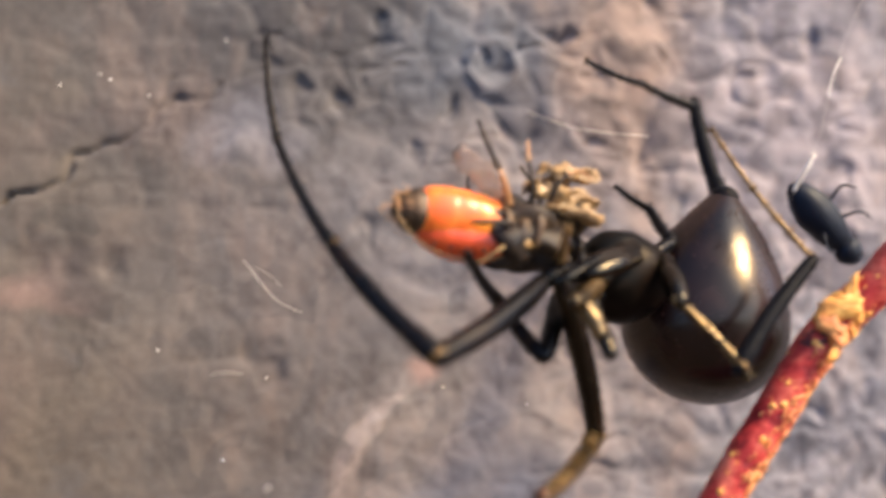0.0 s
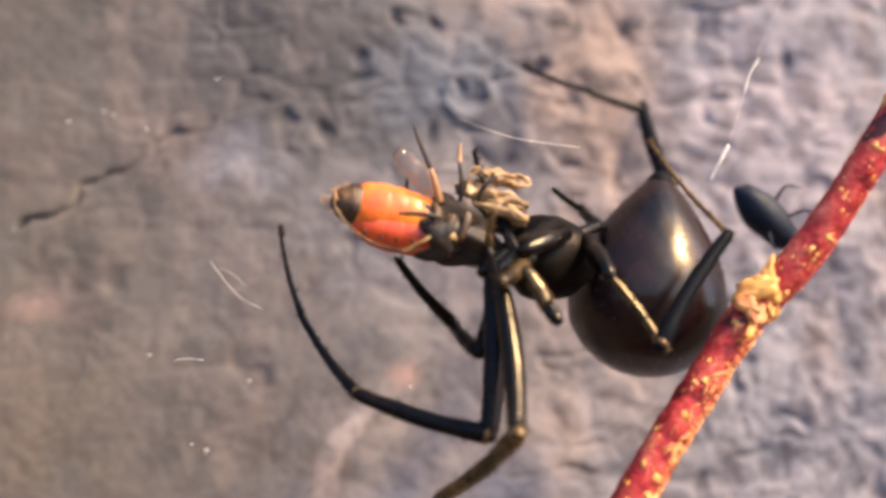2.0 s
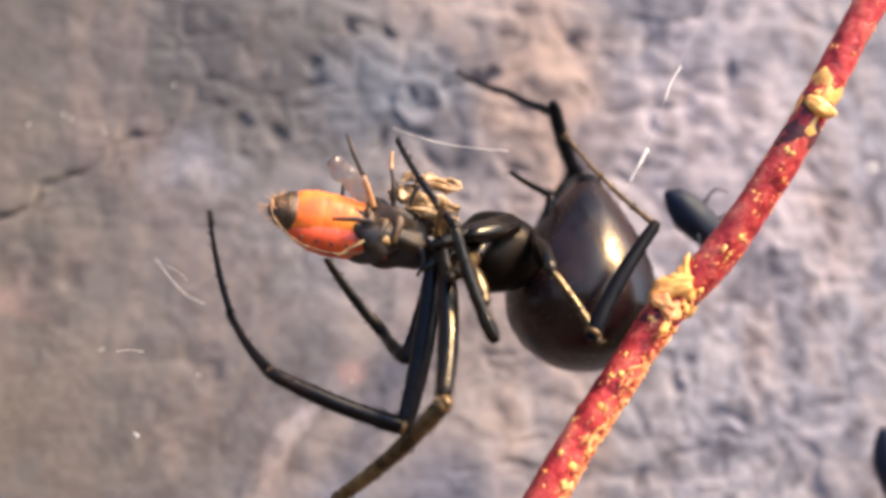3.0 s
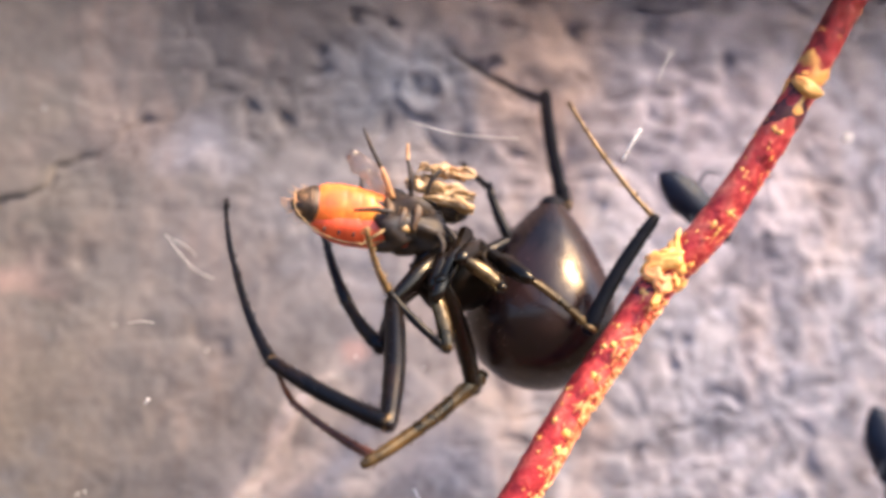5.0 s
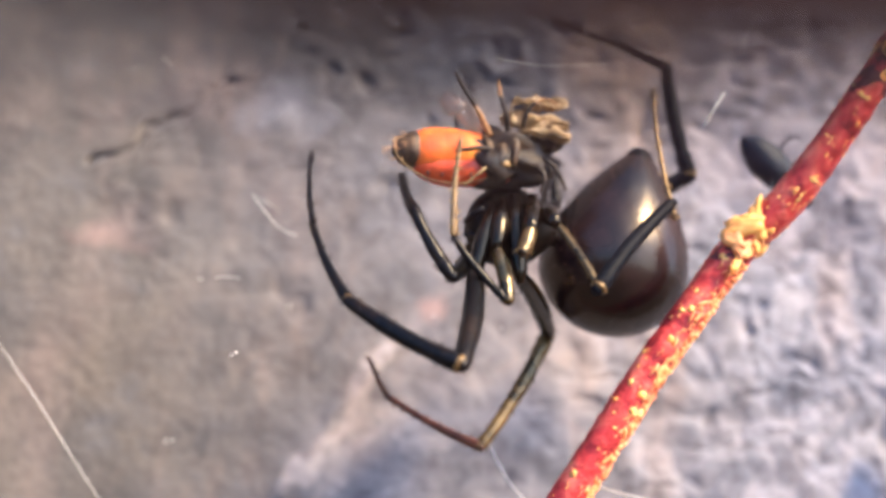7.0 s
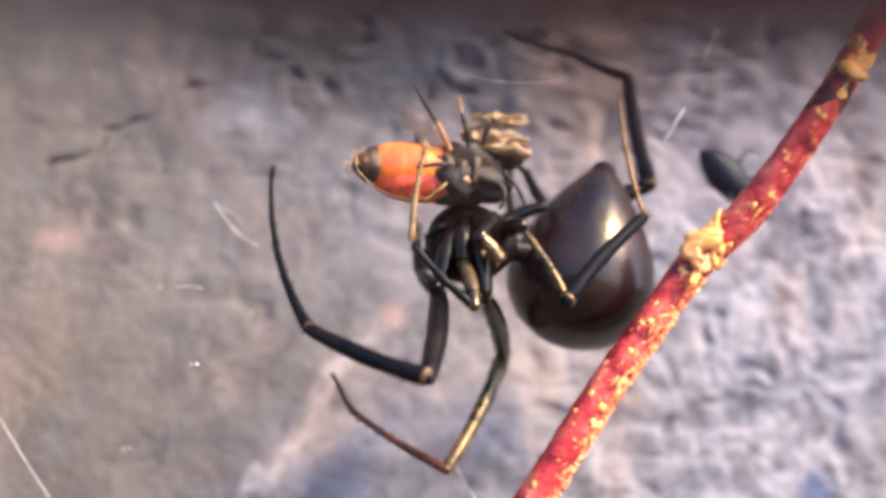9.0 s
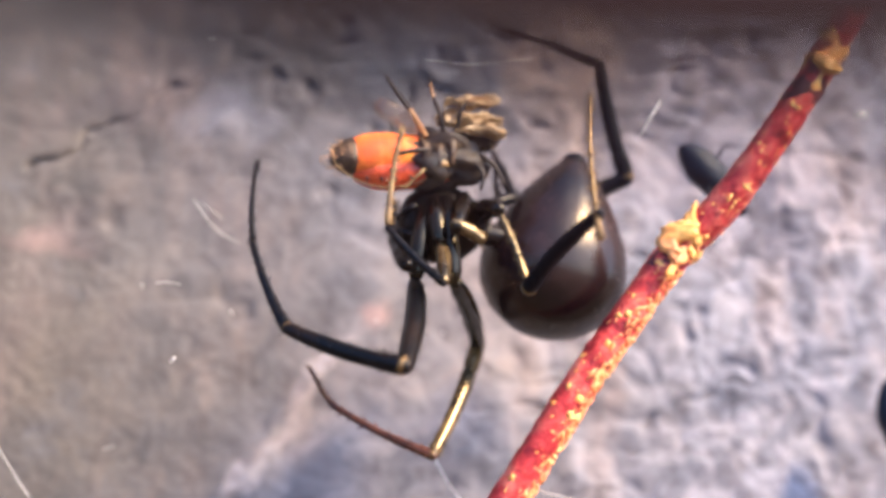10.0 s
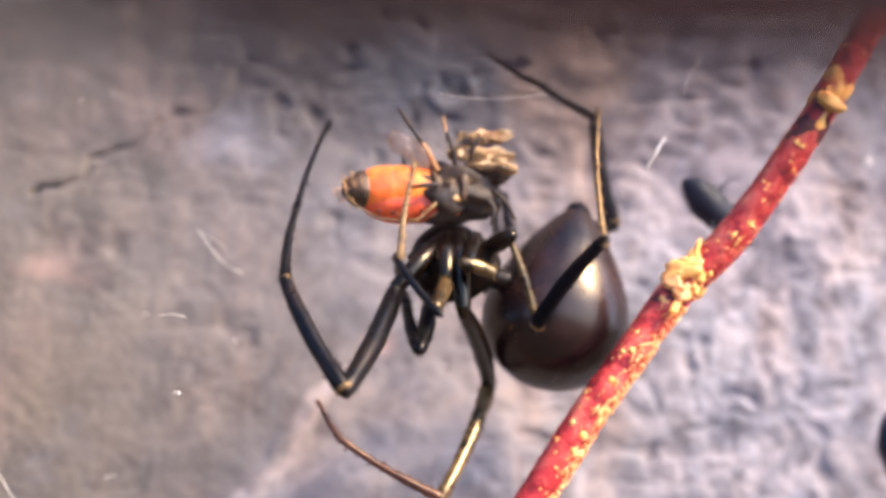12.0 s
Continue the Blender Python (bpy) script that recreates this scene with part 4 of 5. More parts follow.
LEG_H = [  # lengths 3.51, 4.68, 5.43 before the last joints were moved to fit the view
    (0, (-4.11, 60.00, 120.60), (-6.56, 57.82, 119.36), (-5.39, 61.92, 121.33), (-7.08, 56.92, 122.67)),
    (0.5, (-4.72, 60.00, 120.83), (-7.14, 57.87, 119.40), (-6.26, 61.87, 121.64), (-7.72, 56.82, 122.95)),
    (1, (-4.25, 60.00, 120.84), (-6.62, 57.92, 119.26), (-5.84, 61.82, 121.77), (-7.18, 56.66, 122.79)),
    (1.5, (-3.06, 60.00, 121.06), (-5.42, 57.92, 119.45), (-4.73, 61.76, 122.03), (-5.96, 56.55, 123.04)),
    (2, (-3.78, 60.00, 120.83), (-5.90, 57.71, 119.23), (-5.55, 61.61, 121.76), (-6.35, 56.34, 122.70)),
    (2.5, (-3.17, 60.00, 120.10), (-5.25, 57.71, 118.42), (-5.05, 61.61, 121.04), (-5.73, 56.29, 122.00)),
    (3, (-2.38, 60.00, 121.00), (-4.41, 57.71, 119.28), (-4.34, 61.55, 121.96), (-4.87, 56.24, 122.91)),
    (3.5, (-2.38, 60.00, 121.12), (-4.39, 57.71, 119.37), (-4.37, 61.55, 122.09), (-4.85, 56.24, 123.01)),
    (5.5, (-5.54, 60.00, 116.52), (-4.25, 59.97, 112.67), (-8.13, 59.97, 116.33), (-9.89, 55.66, 119.10)),
    (6, (-5.86, 60.00, 116.61), (-5.58, 57.76, 113.91), (-7.13, 60.18, 117.60), (-7.68, 61.13, 121.13)),
    (6.5, (-5.96, 60.00, 116.80), (-5.48, 59.03, 113.47), (-8.11, 59.20, 116.43), (-8.61, 59.40, 122.45)),
    (7, (-5.81, 60.00, 117.55), (-5.35, 58.76, 114.30), (-8.41, 59.20, 117.99), (-7.97, 59.40, 124.15)),
    (9, (-5.59, 60.00, 117.62), (-5.21, 58.18, 114.63), (-8.72, 59.20, 118.40), (-7.87, 59.40, 124.51)),
    (9.5, (-5.79, 60.00, 118.81), (-5.67, 58.45, 115.65), (-8.60, 59.20, 118.88), (-7.75, 59.40, 124.99)),
    (10, (-5.59, 60.00, 118.21), (-5.73, 57.71, 115.55), (-8.74, 59.20, 118.92), (-7.89, 59.40, 125.03)),
    (10.5, (-5.97, 60.00, 118.57), (-6.01, 58.29, 115.52), (-8.81, 59.20, 119.04), (-7.96, 59.40, 125.15)),
    (11, (-5.76, 60.00, 118.78), (-5.97, 58.34, 115.70), (-8.65, 59.20, 119.28), (-7.80, 59.40, 125.39)),
    (11.5, (-5.32, 60.00, 118.63), (-5.99, 57.50, 116.29), (-8.46, 59.20, 118.91), (-7.61, 59.40, 125.02)),
    (12, (-5.53, 60.00, 118.32), (-6.51, 57.45, 116.13), (-8.36, 59.20, 118.99), (-7.51, 59.40, 125.10)),
]
COXA_ROOT = {"a": (-1.3, -1.4, 1.0), "b": (-0.1, -1.6, 1.5), "c": (-1.5, -0.6, 0.3), "d": (1.6, 0.4, 0.8), "e": (1.9, -0.9, 1.0), "f": (1.3, -0.4, 1.3),
             "g": (1.0, -1.4, 1.4), "h": (-0.8, -1.5, 1.3)}
LEGS = {"a": LEG_A, "b": LEG_B, "c": LEG_C, "d": LEG_D, "e": LEG_E, "f": LEG_F, "g": LEG_G, "h": LEG_H}


def filled(rows):
    """The rows with further ones between them on a smooth curve, so that the joints stay together on the way."""
    times = [r[0] for r in rows]
    flat = [np.hstack([np.atleast_1d(v) for v in r[1:]]) for r in rows]
    shape = [len(np.atleast_1d(v)) for v in rows[0][1:]]
    slope = [(flat[min(i + 1, len(flat) - 1)] - flat[max(i - 1, 0)]) / (times[min(i + 1, len(flat) - 1)] - times[max(i - 1, 0)]) for i in range(len(flat))]
    out = []
    for i, t in enumerate(times):
        steps = 1 if i == len(times) - 1 else (2 if times[i + 1] - t < 1 else 8)
        for k in range(steps):
            v = flat[i]
            if k:
                u, d = k / steps, times[i + 1] - t
                soft = 0.6
                v = ((2 * u ** 3 - 3 * u ** 2 + 1) * flat[i] + (u ** 3 - 2 * u ** 2 + u) * d * soft * slope[i]
                     + (3 * u ** 2 - 2 * u ** 3) * flat[i + 1] + (u ** 3 - u ** 2) * d * soft * slope[i + 1])
                t_ = t + d * u
            else:
                t_ = t
            cut = np.split(v, np.cumsum(shape)[:-1])
            out.append((t_, *[float(c[0]) if n == 1 else tuple(c) for c, n in zip(cut, shape)]))
    return out


ABDOMEN_ROWS, HEAD_ROWS = filled(ABDOMEN_ROWS), filled(HEAD_ROWS)
LEGS = {key: filled(rows) for key, rows in LEGS.items()}
CENTRE = {t: mm(x, y, z) for t, x, y, z, _ in ABDOMEN_ROWS}
LEAN_AT = {t: a for t, _, _, _, a in ABDOMEN_ROWS}


def leg_segment(kind, length, stout):
    """A leg segment along +z from its joint (mm)."""
    shape = {"femur": [(0, .30), (.08, .42), (.3, .52), (.6, .54), (.85, .46), (.96, .44), (1.02, .28)],
             "tibia": [(-.04, .26), (.04, .44), (.16, .46), (.22, .40), (.45, .42), (.75, .38), (.94, .34), (1.02, .20)],
             "metatarsus": [(-.03, .18), (.03, .30), (.3, .25), (.65, .20), (.95, .18), (1.02, .10)],
             "tarsus": [(-.03, .10), (.04, .17), (.4, .15), (.8, .12), (.97, .09), (1.03, .03)]}[kind]
    bm = bmesh.new()
    pts, rr = spline([(0.03 * length * math.sin(s * 3.1), 0, s * length) for s, _ in shape], [r * stout for _, r in shape], 3)
    rr = [r * (1 + 0.09 * noise.noise(Vector((p.z * 1.7, length, stout)))) for p, r in zip(pts, rr)]
    sweep(bm, pts, rr, 14, 0.05, 5)
    rnd = random.Random(int(length * 100))
    for _ in range(int(length * 24)):
        i = rnd.randrange(1, len(pts) - 2)
        a = rnd.random() * 2 * math.pi
        out = Vector((math.cos(a), math.sin(a), 0))
        root = pts[i] + out * rr[i] * 0.9
        tip = root + out * rnd.uniform(0.10, 0.30) + Vector((0, 0, rnd.uniform(0.12, 0.4)))
        sweep(bm, [root, (root + tip) / 2, tip], [0.022, 0.015, 0.004], 3)
    return bm


def bone(a, b_, length):
    """A segment's place, from joint a to joint b."""
    d = (b_ - a).normalized()
    x = d.cross(Vector((0, 1, 0))).normalized()
    turn = Matrix((x, d.cross(x), d)).transposed().to_4x4()
    return Matrix.Translation((a + b_) / 2 - d * length * MM / 2) @ turn


SEGMENTS = {}
KINDS = {5: ("femur", "tibia", "metatarsus", "tarsus"), 4: ("femur", "tibia", "metatarsus")}
STOUT = {"a": 1.13, "b": 1.08, "c": 0.95, "d": 1.22, "e": 1.12, "f": 0.75, "g": 0.85, "h": 0.8}

SLIM = {("e", "femur"): 0.38, ("e", "tibia"): 0.92, ("e", "metatarsus"): 0.48, ("d", "metatarsus"): 0.95, ("c", "tibia"): 0.95, ("c", "metatarsus"): 1.35, ("h", "tibia"): 0.7, ("h", "metatarsus"): 0.9}

spider = thing("spider", "glossy black widow spider feeding head-on at a caught bug", "spider")


def globe(z):
    """Radius of the abdomen (mm) at a height on its axis: round below, a cone with full flanks above."""
    if z < -1.6:
        return 4.72 * math.sqrt(max(0.0, 1 - ((z + 1.6) / 4.36) ** 2))
    return 4.72 * (1 - (min(8.1, z + 1.6) / 8.3) ** 1.75)


def build_spider():
    bm = bmesh.new()
    rings = [-5.95 + 12.4 * (0.5 - 0.5 * math.cos(math.pi * k / 40)) for k in range(1, 41)]
    sweep(bm, [(0, 0, z) for z in rings], [globe(z) for z in rings], 56, 0.012, 4)
    for v in bm.verts:
        v.co.y *= 0.91
    abdomen = part("abdomen", bm, M_ABDOMEN, spider, "large shiny black globe-shaped abdomen")
    bm = bmesh.new()
    sweep(bm, [(0, 0, 5.3), (0.02, 0, 5.9), (0.04, 0, 6.25), (0.06, 0, 6.45)], [0.95, 0.82, 0.62, 0.3], 18, 0.04, 2)
    part("spinneret", bm, M_LEG_DULL, abdomen, "blunt pointed tip of the abdomen")
    rnd = random.Random(12)
    bm = bmesh.new()
    for _ in range(420):
        d = Vector((rnd.gauss(0, 1), rnd.gauss(0, 1), rnd.gauss(0, 1))).normalized()
        flat = math.hypot(d.x, d.y)
        z = d.z * 5.9
        root = Vector((d.x / flat * globe(z), 0.91 * d.y / flat * globe(z), z))
        tip = root + d * rnd.uniform(0.12, 0.3) + Vector((0, 0, 0.12))
        sweep(bm, [root * 0.985, (root + tip) / 2, tip], [0.02, 0.015, 0.004], 3)
    tagged(part("hair", bm, M_LEG_BROWN, abdomen, "sparse short brown hairs"), kind="stuff")
    bm = bmesh.new()
    ovoid(bm, (0, 0, 0.12), (2.8, 1.65, 2.5), 0.15, "x", 28, 18, 0.06, 8)
    head = part("cephalothorax", bm, M_HEAD, spider, "black head and chest")
    for k in (-1, 1):
        bm = bmesh.new()
        sweep(bm, [(-1.6, 0.1, 0.45 * k), (-2.4, 0.0, 0.5 * k), (-2.9, -0.1, 0.4 * k)], [0.5, 0.42, 0.15], 10)
        part("chelicera", bm, M_LEG, head)
        bm = bmesh.new()
        sweep(bm, [(-1.3, -0.7, 0.9 * k), (-2.0, -1.2, 0.9 * k), (-2.5, -1.0, 0.6 * k), (-2.8, -0.7, 0.3 * k)], [0.26, 0.24, 0.2, 0.08], 8)
        part("pedipalp", bm, M_LEG, head)
    bm = bmesh.new()
    sweep(bm, [(0, 0, 0), (0, 0, 1.5), (0, 0, 3.0), (0, 0, 5.0)], [1.0, 0.7, 0.6, 1.2], 14)
    SEGMENTS["pedicel"] = part("pedicel", bm, M_LEG, spider, "narrow black waist")
    for key, rows in LEGS.items():
        hips = sorted((mm(*r[1]) - mm(*h[1:]) - mm(*COXA_ROOT[key])).length / MM for r, h in zip(rows, HEAD_ROWS))
        length = hips[len(hips) // 2] + 0.5
        bm = bmesh.new()
        sweep(bm, [(0, 0, 0), (0, 0, length * 0.5), (0, 0, length * 0.9), (0, 0, length * 1.05)], [0.42, 0.60, 0.48, 0.25], 12, 0.04, 6)
        SEGMENTS[key, "coxa"] = (part("coxa", bm, M_LEG_DULL if key == "d" else M_COXA, spider), length)
        count = len(rows[0]) - 1
        for s, kind in enumerate(KINDS[count]):
            lengths = sorted((mm(*r[s + 2]) - mm(*r[s + 1])).length / MM for r in rows)
            length = lengths[len(lengths) // 2] * 1.02
            brown = kind in ("metatarsus", "tarsus") and key in "be"
            # parts that glint in the sun get the gold-painted cuticle
            glinting = (key, kind) in (("b", "tibia"), ("e", "femur"), ("e", "metatarsus"), ("g", "femur"), ("h", "femur"))
            skin = M_GOLD_GLINT if (key, kind) == ("e", "metatarsus") else M_BUG_GOLD if (key, kind) == ("h", "metatarsus") else M_COXA if (key, kind) == ("g", "tibia") else M_LEG_GLINT if glinting else M_LEG_BROWN if brown else M_COXA if (key, kind) == ("b", "femur") else M_LEG_DULL if (key, kind) in (("e", "tibia"), ("d", "femur"), ("d", "tibia")) else M_LEG
            seg = part(kind, leg_segment(kind, length, STOUT[key] * SLIM.get((key, kind), 1.0)), skin, spider, "leg part with a gold glint in its colour" if glinting else "reddish-brown thin leg end" if brown else "")
            SEGMENTS[key, s] = (seg, length)
            # gold rings paint the glints at the knees
            if kind in ("tibia", "metatarsus") and key in "abde":
                r = {"tibia": 0.455, "metatarsus": 0.30}[kind] * STOUT[key] * SLIM.get((key, kind), 1.0)
                bm = bmesh.new()
                sweep(bm, [(0, 0, -0.10), (0, 0, 0.0), (0, 0, 0.16), (0, 0, 0.26)], [r * 0.7, r * 0.96, r * 1.03, r * 0.8], 12, 0.06, 3)
                part("joint", bm, M_GOLD_GLINT, seg, "golden joint ring painting a sun glint")
    return abdomen, head


abdomen, head = build_spider()

# ---- caught bug ----
BUG_ROWS = [  # seconds, the waist of the bug, its turn
    (0, -8.83, 61.80, 123.31, 8.2),
    (0.5, -9.60, 61.80, 123.28, 6.4),
    (1, -9.63, 61.80, 123.30, 8.4),
    (1.5, -9.88, 61.80, 122.82, 9.7),
    (2, -8.74, 61.80, 123.16, 11.7),
    (2.5, -8.83, 61.80, 122.52, 7.7),
    (3, -8.50, 61.80, 122.81, 9.7),
    (3.5, -9.19, 61.80, 122.86, 9.4),
    (5.5, -6.92, 61.80, 121.82, 6.8),
    (6, -6.75, 61.80, 122.61, 6.0),
    (6.5, -6.68, 61.80, 122.90, -0.2),
    (7, -6.40, 61.80, 123.49, 0.1),
    (9, -6.55, 61.80, 123.25, 0.1),
    (9.5, -6.43, 61.80, 123.73, -4.8),
    (10, -6.57, 61.80, 123.77, -4.7),
    (10.5, -6.64, 61.80, 123.89, -8.0),
    (11, -6.48, 61.80, 124.13, -4.2),
    (11.5, -6.29, 61.80, 123.76, -1.1),
    (12, -6.19, 61.80, 123.84, -3.7),
]
bug = thing("bug", "caught dead bug with orange abdomen, dark tail and crumpled pale wings", "insect")


def blade(bm, length, width, thick, curl, seed):
    """A thin crumpled sheet along +x (mm), with two faces and an edge."""
    nx, ny = 18, 9
    grid = {}
    for side in (-1, 1):
        for i in range(nx + 1):
            for j in range(ny + 1):
                u, v = i / nx, j / ny - 0.5
                w = width * (math.sin(math.pi * (0.10 + 0.82 * u)) ** 0.4 + 0.55 * noise.noise(Vector((u * 5, seed, 3))))
                q = Vector((u * length, 0, v * w + 0.25 * width * noise.noise(Vector((u * 3, seed, 8)))))
                q.y = curl * (v * v * 3 + 0.5 * u * u) + 0.55 * noise.noise(Vector((u * 4, v * 5, seed))) + 0.2 * noise.noise(Vector((u * 11, v * 9, seed))) + side * thick / 2
                grid[side, i, j] = bm.verts.new(q * MM)
    for side in (-1, 1):
        for i in range(nx):
            for j in range(ny):
                bm.faces.new([grid[side, *k] for k in ((i, j), (i + 1, j), (i + 1, j + 1), (i, j + 1))])
    rim = [(i, 0) for i in range(nx)] + [(nx, j) for j in range(ny)] + [(i, ny) for i in range(nx, 0, -1)] + [(0, j) for j in range(ny, 0, -1)]
    for p, q in zip(rim, rim[1:] + rim[:1]):
        bm.faces.new((grid[-1, *p], grid[-1, *q], grid[1, *q], grid[1, *p]))


def build_bug():
    # abdomen in rings, with shallow grooves between them
    def rings(x0, x1, size, lift, groove, n=40):
        pts, rr = [], []
        for i in range(n + 1):
            u = i / n
            pts.append((x0 + (x1 - x0) * u, 0, lift * math.sin(u * math.pi)))
            r = math.sin(math.pi * min(0.5, 0.09 + 1.1 * u)) ** 0.55 * (1 - 0.16 * u ** 4)
            rr.append(size * r * (1 - groove * (1 if abs((u * 6) % 1 - 0.5) > 0.42 else 0)))
        return pts, rr
    bm = bmesh.new()
    sweep(bm, *rings(-4.75, 0.1, 1.50, 0.15, 0.022), 24, 0.012, 2)
    for v in bm.verts:
        v.co.y *= 0.8
    part("abdomen", bm, M_ORANGE, bug, "bright orange ringed abdomen")
    bm = bmesh.new()
    sweep(bm, *rings(-4.1, 1.4, 1.15, -0.25, 0.04), 20, 0.012, 3)
    for v in bm.verts:
        v.co.y = v.co.y * 0.85 - 0.0001
        v.co.z -= 0.62 * MM
    part("belly", bm, M_RED, bug, "darker red belly")
    # pale rim round the abdomen, with dark dots
    bm = bmesh.new()
    edge = [(-5.3, -0.4, 0.9), (-5.2, -0.7, -0.3), (-4.1, -0.85, -1.35), (-2.8, -0.80, -1.85), (-1.2, -0.80, -1.9), (0.2, -0.8, -1.5), (0.9, -0.7, -0.8)]
    p, r = spline(edge, [0.03, 0.05, 0.05, 0.05, 0.05, 0.05, 0.03], 5)
    sweep(bm, p, r, 8, 0.15, 4)
    part("rim", bm, M_BUG_GOLD, bug, "pale tan rim of the abdomen")
    for k in range(4):
        bm = bmesh.new()
        ovoid(bm, (-3.4 + 0.85 * k, -1.02, -1.40 - 0.1 * math.sin(k)), (0.08, 0.08, 0.16), 0, "z", 8, 6)
        part("spot", bm, M_BUG_DARK, bug)
    # dark blunt tail with pale rings
    bm = bmesh.new()
    ovoid(bm, (-4.4, -0.1, 0.15), (1.10, 0.95, 1.08), -0.22, "x", 24, 16, 0.10, 5)
    part("tail", bm, M_BUG_OLIVE, bug, "dark olive tail")
    for k in range(3):
        bm = bmesh.new()
        r = 1.10 - 0.25 * k
        loop = [(-4.35 - 0.45 * k - 0.1 * math.cos(a), -0.1 + r * 0.85 * math.sin(a), 0.15 + r * math.cos(a)) for a in np.linspace(0, 2 * math.pi, 19)]
        sweep(bm, loop, [0.07] * 19, 6, 0.2, k)
        part("tail_ring", bm, M_BUG_TAN if k else M_BUG_OLIVE, bug, "thin pale tail ring" if k else "")
    bm = bmesh.new()
    rnd = random.Random(33)
    for k in range(34):
        a, u = rnd.random() * 2 * math.pi, rnd.random()
        r = 1.1 - 0.75 * u
        root = Vector((-4.4 - 1.2 * u, -0.1 + r * 0.85 * math.sin(a), 0.15 + r * math.cos(a)))
        out = Vector((-0.8, 0.35 * math.sin(a), 0.45 * math.cos(a))) * rnd.uniform(0.35, 0.75)
        sweep(bm, [root, root + out * 0.6, root + out], [0.024, 0.018, 0.006], 3)
    for k in range(7):
        root = Vector((-5.3, -0.5 + 0.15 * k, 0.3 - 0.12 * k))
        sweep(bm, [root, root + Vector((-0.5, -0.1, -0.15 + 0.07 * k)), root + Vector((-0.8, -0.2, -0.2 + 0.12 * k))], [0.022, 0.018, 0.006], 4)
    tagged(part("bristle", bm, M_BUG_TAN, bug, "short tan tail bristles"), kind="stuff")
    bm = bmesh.new()
    ovoid(bm, (1.2, 0.05, -0.2), (2.8, 1.42, 1.80), 0.05, "x", 36, 24, 0.42, 6)
    part("thorax", bm, M_BUG_DARK, bug, "black thorax")
    bm = bmesh.new()
    rnd = random.Random(21)
    for k in range(160):
        d = Vector((rnd.gauss(0, 1), -abs(rnd.gauss(0, 1)), rnd.gauss(0, 1))).normalized()
        far = k % 4 == 0
        c, half = ((3.9, 0.1, 1.1), (1.0, 0.85, 0.8)) if far else ((1.5, 0.1, 0.1), (1.9, 1.25, 1.35))
        root = Vector([c[i] + d[i] * half[i] * 0.95 for i in range(3)])
        tip = root + d * rnd.uniform(0.25, 0.5) + Vector((-0.25, 0, 0.1))
        sweep(bm, [root, (root + tip) / 2 + d * 0.05, tip], [0.035, 0.025, 0.008], 3)
    tagged(part("fuzz", bm, M_BUG_GOLD, bug, "short golden fuzz on the thorax and head"), kind="stuff")
    bm = bmesh.new()
    ovoid(bm, (0, 0, 0), (0.62, 0.22, 0.36), -0.15, "x", 20, 12, 0.6, 9)
    plate = part("back_plate", bm, M_BUG_GOLD, bug, "golden triangular back plate")
    plate.matrix_local = pose(0.0009, -0.00115, -0.0007, 8, 12, 0)
    for x, r, lo, hi in ((0.1, 0.24, -0.9, 1.0), (0.9, 0.34, -1.2, 0.4), (1.75, 0.30, -0.5, 1.2)):
        bm = bmesh.new()
        arc = [(x + 0.12 * math.sin(5 * a), 0.05 - 1.30 * math.cos(a), 1.5 * math.sin(a) - 0.2) for a in np.linspace(lo, hi, 9)]
        sweep(bm, arc, [r * (0.5 + 0.5 * math.sin(math.pi * (k + 0.5) / 9)) for k in range(9)], 8, 0.35, int(x * 20))
        part("thorax_band", bm, M_BUG_OLIVE, bug, "dull olive-gold band across the thorax")
    bm = bmesh.new()
    ovoid(bm, (3.9, 0.1, 1.1), (1.05, 0.9, 0.85), 0.1, "x", 20, 12, 0.25, 7)
    hd = part("head", bm, M_BUG_DARK, bug, "black head")
    bm = bmesh.new()
    ovoid(bm, (4.45, -0.55, 1.35), (0.32, 0.3, 0.34), 0, "x", 12, 8)
    part("eye", bm, M_BEETLE, hd)
    wings = [((1.5, -0.9, 2.3), (0, 4, 8), 3.8, 1.15, 0.35), ((2.0, -1.15, 1.35), (10, 6, -6), 3.1, 0.9, 0.3), ((2.4, -0.7, 3.0), (25, -8, 12), 2.9, 0.95, 0.5),
             ((1.0, -0.4, 2.2), (-10, -28, 0), 2.0, 0.5, 0.4), ((3.2, -1.0, 1.9), (30, 40, 10), 1.6, 0.5, 0.4), ((1.6, -0.7, 3.1), (60, 8, -14), 1.8, 0.4, 0.3)]
    for k, (at, turn, ln, wd, curl) in enumerate(wings):
        bm = bmesh.new()
        blade(bm, ln, wd, 0.07, curl, k * 3.7)
        w = part("wing_fold", bm, M_WING, bug, "crumpled straw-coloured wing")
        w.matrix_local = pose(*(c * MM for c in at), *turn)
    bm = bmesh.new()
    blade(bm, 3.4, 1.3, 0.05, 0.5, 41)
    w = part("wing", bm, M_FILM, bug, "thin clear wing")
    w.matrix_local = pose(0.0002, -0.0002, 0.0016, 0, -140, 0)
    bm = bmesh.new()
    p, r = spline([(0.6, -0.9, 5.9), (3.0, -0.8, 5.6), (5.0, -0.6, 5.7), (7.5, -0.4, 6.0)], [0.018] * 4, 6)
    sweep(bm, p, r, 5, 0.2, 3)
    part("silk_strand", bm, M_SILK, bug, "thin taut strand of silk")
